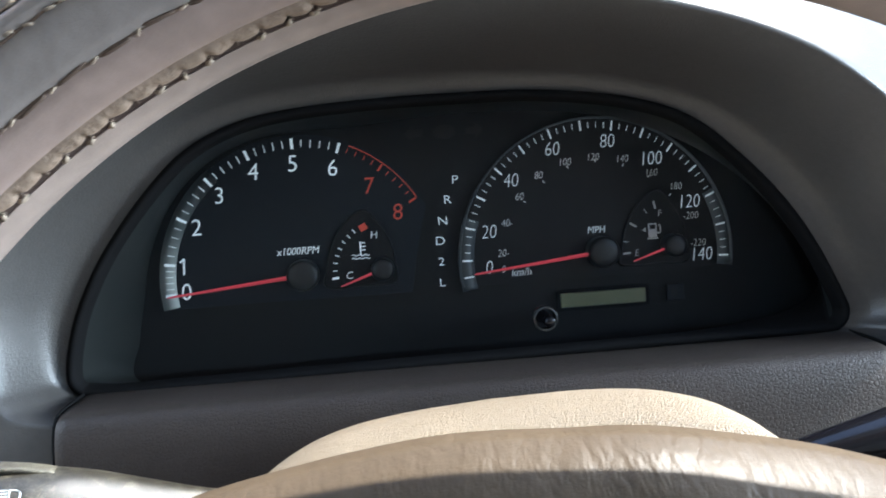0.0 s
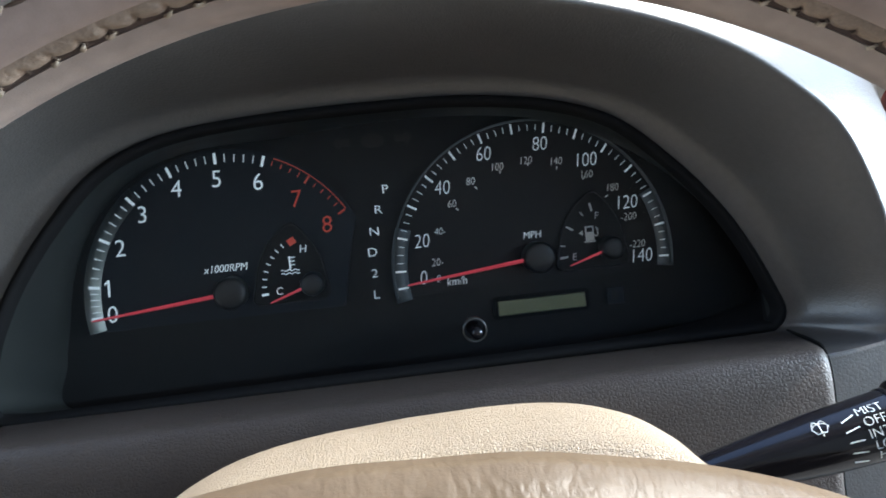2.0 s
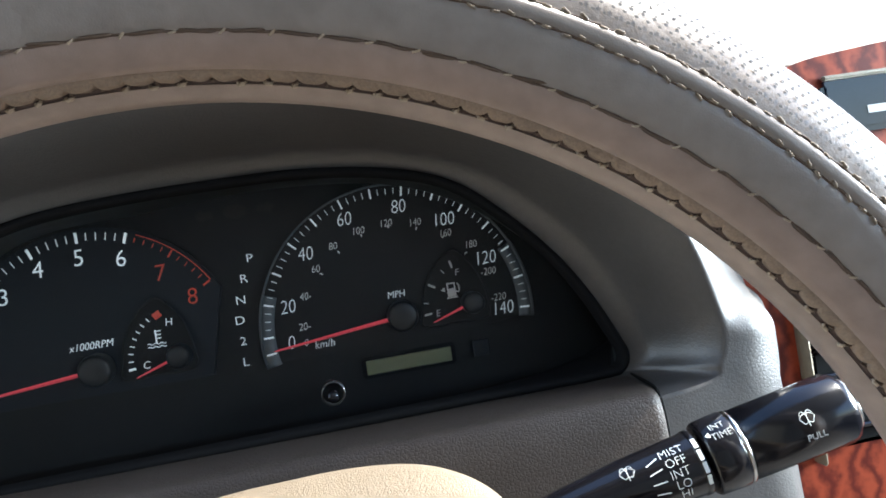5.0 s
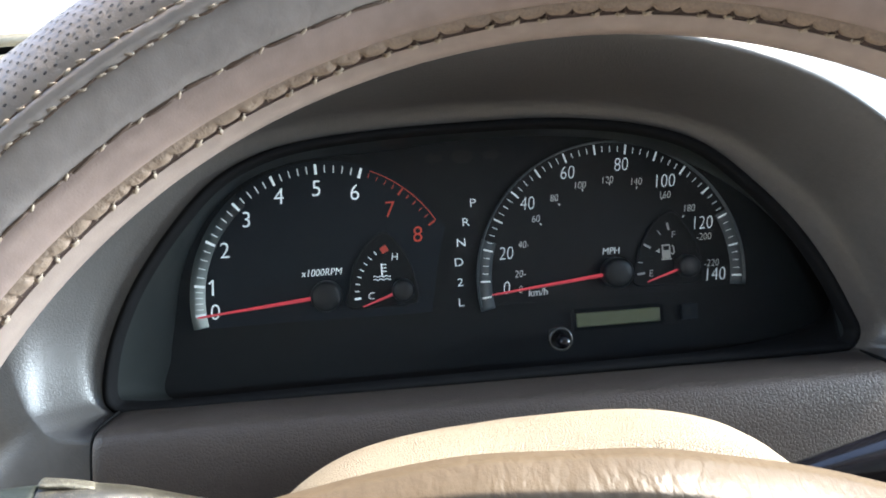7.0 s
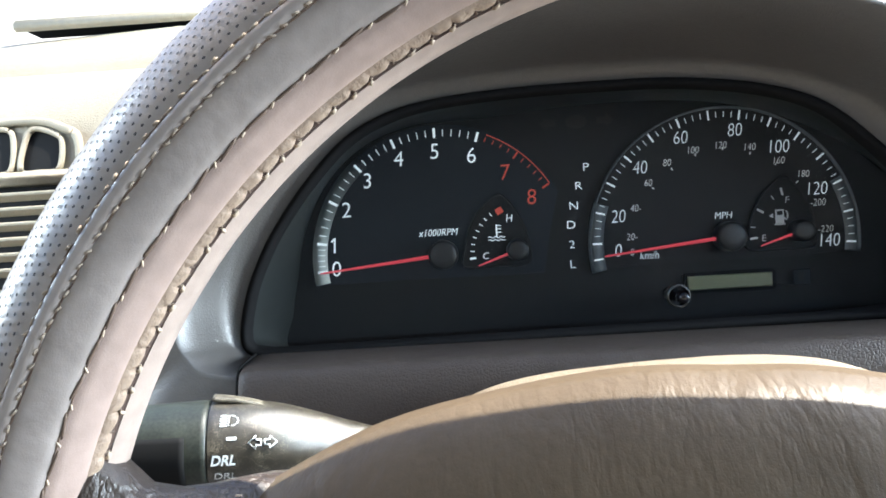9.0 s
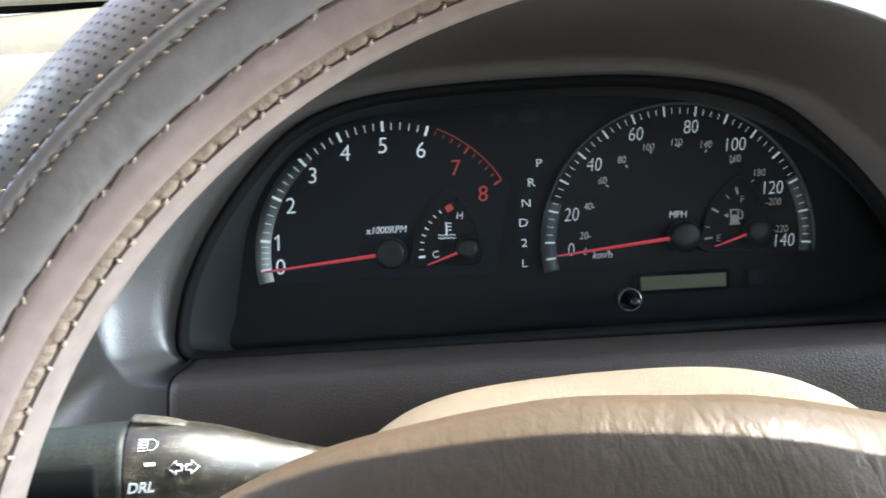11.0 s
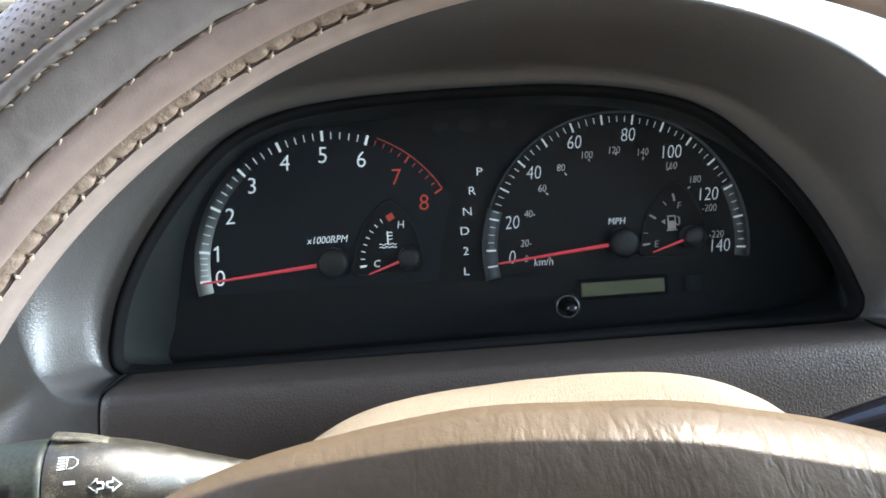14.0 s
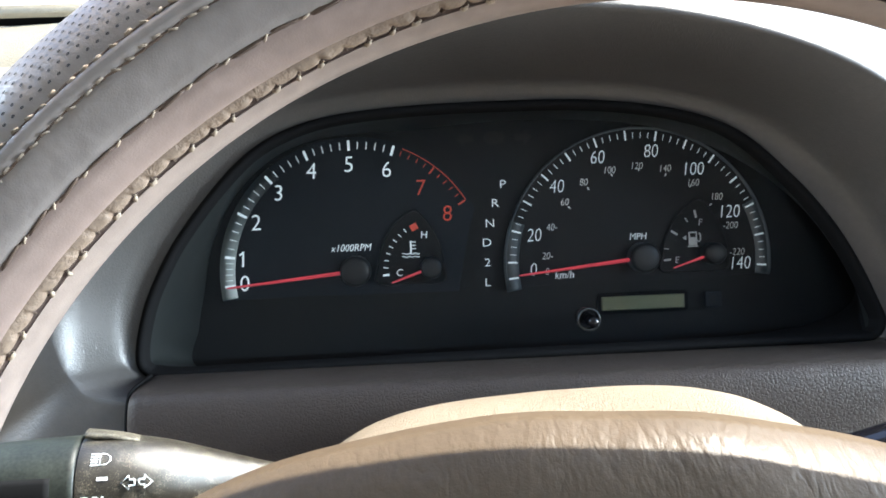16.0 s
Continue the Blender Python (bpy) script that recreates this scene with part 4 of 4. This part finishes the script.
part("thin_ring", lathe([(0.0198, 0.0112), (0.0200, 0.0131), (0.0210, 0.0131), (0.0213, 0.0112)]), CHROME, wiper, "thin bright ring")
part("end_knob", lathe([(0.0211, 0.0110), (0.0214, 0.0125), (0.058, 0.0128), (0.0605, 0.0118), (0.0615, 0.0102), (0.0617, 0.0004)]), STALK, wiper)
part("end_cap", lathe([(0.0614, 0.0100), (0.0626, 0.0096), (0.0630, 0.0080), (0.0631, 0.0004)]), CHROME, wiper, "bright end cap")
for text, ang, lean in (("MIST", 48, -20), ("OFF", 28, -10), ("INT", 8, 2), ("LO", -12, 10), ("HI", -32, 14)):
    on_stalk(wiper, lettering(text, 0.0028, PRINT, 0.0, 1.0, weight=-0.024), -0.0032, ang + 7, 0.0110, name="lettering")
    on_stalk(wiper, bar(0.0048, 0.00036, PRINT), -0.0108, ang + 1, 0.0107, lean)
for text, ang in (("INT", 52), ("TIME", 36)):
    on_stalk(wiper, lettering(text, 0.0023, PRINT_DIM, 0.0, weight=-0.012), 0.0146, ang + 9, 0.0134, name="lettering")
tri = bmesh.new()
tri.faces.new([tri.verts.new(p) for p in ((-0.0011, 0, 0), (0.0006, 0, 0.0011), (0.0006, 0, -0.0011))])
on_stalk(wiper, mesh("symbol", tri, PRINT, False), 0.0102, 50, 0.0134)
on_stalk(wiper, lettering("PULL", 0.0022, PRINT_DIM, 0.0, weight=-0.010), 0.0440, -6, 0.0129, name="lettering")


def wiper_symbol():
    """A fan-shaped windscreen with a jet of spray that curls over to both sides."""
    top = [(0.0024 * math.sin(0.28 * k), 0.0020 * math.cos(0.28 * k) - 0.0005) for k in range(-4, 5)]
    foot = [(0.0011, -0.0013), (0.0, -0.0009), (-0.0011, -0.0013)]
    lines = [top, [top[-1], foot[0]], foot, [foot[2], top[0]], [(0.0, -0.0020), (0.0, 0.0008)]]
    for side in (-1, 1):
        lines.append([(0.0, 0.0008)] + [(side * (0.0009 - 0.0008 * math.cos(0.55 * k)), 0.0012 + 0.0009 * math.sin(0.55 * k)) for k in range(7)])
    bm = bmesh.new()
    for line in lines:
        other = rod([(x, z * z / 0.028, z) for x, z in line], 0.00010, 6)
        tmp = bpy.data.meshes.new("tmp")
        other.to_mesh(tmp)
        other.free()
        bm.from_mesh(tmp)
        bpy.data.meshes.remove(tmp)
    return mesh("symbol", bm, PRINT)


sym = wiper_symbol()
sym.transform(Matrix.Diagonal((1.25, 1.25, 1.25, 1.0)))
on_stalk(wiper, sym, -0.0197, 46, 0.0105, name="wiper_symbol")
on_stalk(wiper, sym, 0.0430, 22, 0.0129, name="wiper_symbol")

# ---- dash to both sides, and the unseen cabin that closes the place ----
top = []
for y, z in ((-0.02, 0.116), (0.02, 0.127), (0.06, 0.146), (0.10, 0.163), (0.13, 0.171), (0.25, 0.180), (0.45, 0.180), (0.70, 0.165)):
    # at the left end the top starts behind the sloping face
    end = [0.0 if y > 0.07 else step(-x, 0.17, 0.21) for x in [-0.75 + 1.9 * i / 30 for i in range(31)]]
    top.append([(x, y + 0.02 * (x / 0.7) ** 2 + (0.062 + 0.02 * y - y) * e, z + (0.136 + 0.02 * y - z) * e - (1 - e) * 0.03 * (abs(x) / 0.7) ** 2 + 0.014 * step(-x, 0.12, 0.24) * step(y, 0.03, 0.10)) for x, e in zip([-0.75 + 1.9 * i / 30 for i in range(31)], end)])
solid("dash_top", loft(top, closed_ring=False), CREAM, "sunlit cream vinyl dash top", "dashboard", "structure")
# left end of the dash with its air outlet
face = []
for y, z in ((0.06, 0.136), (0.036, 0.129), (0.018, 0.116), (0.008, 0.100), (-0.001, 0.075), (-0.010, 0.05), (-0.032, -0.02), (-0.05, -0.12), (-0.07, -0.25)):
    face.append([(x, y, z) for x in (-0.75, -0.6, -0.45, -0.35, -0.28, -0.20)])
solid("dash_left", loft(face, closed_ring=False), CREAM, "cream vinyl end of the dash", "dashboard", "structure")
vent = thing("air_vent", "cream air vent with rounded slots over dark slats", "air vent", pose(-0.298, -0.0135, 0.060, -20))
vl = [(v.x, v.y) for v in smooth_curve([(-0.055, -0.06, 0), (-0.055, 0.025, 0), (-0.045, 0.036, 0), (0.0, 0.039, 0), (0.022, 0.034, 0), (0.034, 0.018, 0), (0.036, -0.06, 0)], 60)]
part("frame", rod([(x, 0.0, z) for x, z in vl + vl[:1]], 0.0025, 8), CREAM, vent)
part("back", plate(vl, 0.004), CREAM, vent, "", False, pose(0, 0.002, 0))
for x in (-0.041, -0.014, 0.013):
    w = 0.0105
    ring = [(v.x, 0.0, v.y) for v in smooth_curve([(x - w, 0.009, 0), (x - w, 0.026, 0), (x - w * 0.6, 0.034, 0), (x + w * 0.6, 0.034 - 0.004 * (x > 0), 0), (x + w, 0.024, 0), (x + w, 0.009, 0), (x, 0.0075, 0)], 40)]
    part("slot", plate([(p[0], p[2]) for p in ring], 0.001), DARK, vent, "dark rounded slot", False, pose(0, 0.0015, 0))
    part("slot_rim", rod(ring + ring[:1], 0.0016, 8), CREAM, vent)
part("duct", box(0.086, 0.002, 0.058, 0.0005, 1), DARK, vent, "", False, pose(-0.010, 0.0016, -0.028))
part("sill", box(0.088, 0.010, 0.007, 0.002, 2), CREAM, vent, "", True, pose(-0.010, -0.001, 0.003))
for i in range(6):
    part("slat", box(0.086, 0.008, 0.0024, 0.0008, 1), CREAM, vent, "", False, pose(-0.010, 0.0, -0.007 - 0.0085 * i, -25))
slot = thing("defroster_slot", "dark defroster slot in the dash top", "slot", pose(-0.255, 0.118, 0.181))
part("mouth", box(0.20, 0.022, 0.006, 0.002, 2), DARK, slot, "", False)
part("lip", box(0.21, 0.004, 0.008, 0.0015, 2), CREAM, slot, "", True, pose(0, -0.014, 0.0))
# centre of the dash: wood trim with vents and a dark display
stack = thing("centre_console", "red burl wood console with vents and a dark display", "console", pose(0.317, -0.050, 0.0) @ Matrix.Diagonal((0.92, 1.0, 0.93, 1.0)))
body = [(v.x, v.y) for v in smooth_curve([(-0.103, -0.20, 0), (-0.108, -0.04, 0), (-0.098, 0.045, 0), (-0.060, 0.100, 0), (0.0, 0.113, 0), (0.10, 0.115, 0), (0.20, 0.113, 0), (0.22, 0.0, 0), (0.22, -0.20, 0)], 80)]
part("wood_trim", plate(body, 0.02, 0.004), WOOD, stack, "glossy red burl wood", False, pose(0, -0.020, 0))
part("display", box(0.20, 0.004, 0.028, 0.003, 2), SCREEN, stack, "dark blue display glass", False, pose(0.070, -0.0215, 0.083))
part("display_lip", box(0.204, 0.004, 0.0025, 0.001, 2), CREAM, stack, "", False, pose(0.074, -0.0222, 0.0985))
for dx in (-0.03, 0.02, 0.05):
    part("display_mark", bar(0.012, 0.004, PRINT_DIM), None, stack, at=pose(0.03 + dx, -0.0238, 0.080))
cv = part("vent", box(0.085, 0.006, 0.115, 0.003, 2), DARK, stack, "dark slatted air vent", False, pose(-0.017, -0.0205, -0.030))
part("vent_frame", box(0.0026, 0.012, 0.125, 0.001, 2), CREAM, stack, "", True, pose(-0.062, -0.022, -0.030))
for i in range(8):
    part("slat", box(0.082, 0.010, 0.003, 0.001, 1), STALK, cv, "", False, pose(0, -0.004, -0.047 + 0.0135 * i, -25))
# unseen cabin shell, added to block sky light and bounce sun onto the dash
CLOTH2 = material("grey trim cloth", (0.150, 0.147, 0.145), 0.9, vary=0.15, scale=60)
DOOR = material("beige door trim", (0.27, 0.235, 0.19), 0.8, vary=0.15, scale=60)
CARPET = material("grey carpet", (0.10, 0.092, 0.085), 0.95, vary=0.3, scale=80)
solid("floor", box(2.4, 2.6, 0.05), CARPET, "grey carpet of the footwell", "floor", "structure", False, pose(0.3, -0.6, -0.75))
solid("wall_back", box(1.3, 0.08, 1.25), CLOTH2, "unseen grey wall that cuts light from behind", "wall", "structure", False, pose(0.05, -1.3, -0.15))
solid("wall_left", box(0.08, 2.0, 0.80), DOOR, "unseen beige door slab that bounces sunlight", "door panel", "structure", False, pose(-0.55, -0.9, -0.36))
solid("light_block_left", box(0.08, 1.30, 0.42), DOOR, "unseen beige slab that narrows the driver's-side light", "door panel", "structure", False, pose(-0.55, -1.14, 0.25))
solid("wall_right", box(0.08, 2.6, 0.55), CLOTH2, "unseen grey door panel, low to let light in", "door panel", "structure", False, pose(1.25, -0.6, -0.475))
solid("ceiling", box(1.3, 1.39, 0.05), CLOTH2, "unseen grey roof slab that screens the sky", "ceiling", "structure", False, pose(0.0995, -1.000, 0.46, 0, 0, 4))
solid("ground", box(400, 400, 0.2), material("pale asphalt", (0.16, 0.155, 0.15), 0.9, vary=0.2, scale=3), "dull ground outside the car", "ground", "structure", False, pose(0, 0, -1.4))
# added backdrop for the bright outside, turned to catch the sun
BACKDROP = material("pale backdrop tone", (0.56, 0.51, 0.42), 0.85, vary=0.15, scale=1.5)
solid("backdrop", box(70, 0.3, 9), BACKDROP, "pale backdrop added for the bright view ahead", "wall", "structure", False, pose(0, 14, 3.1, 0, 0, 24))
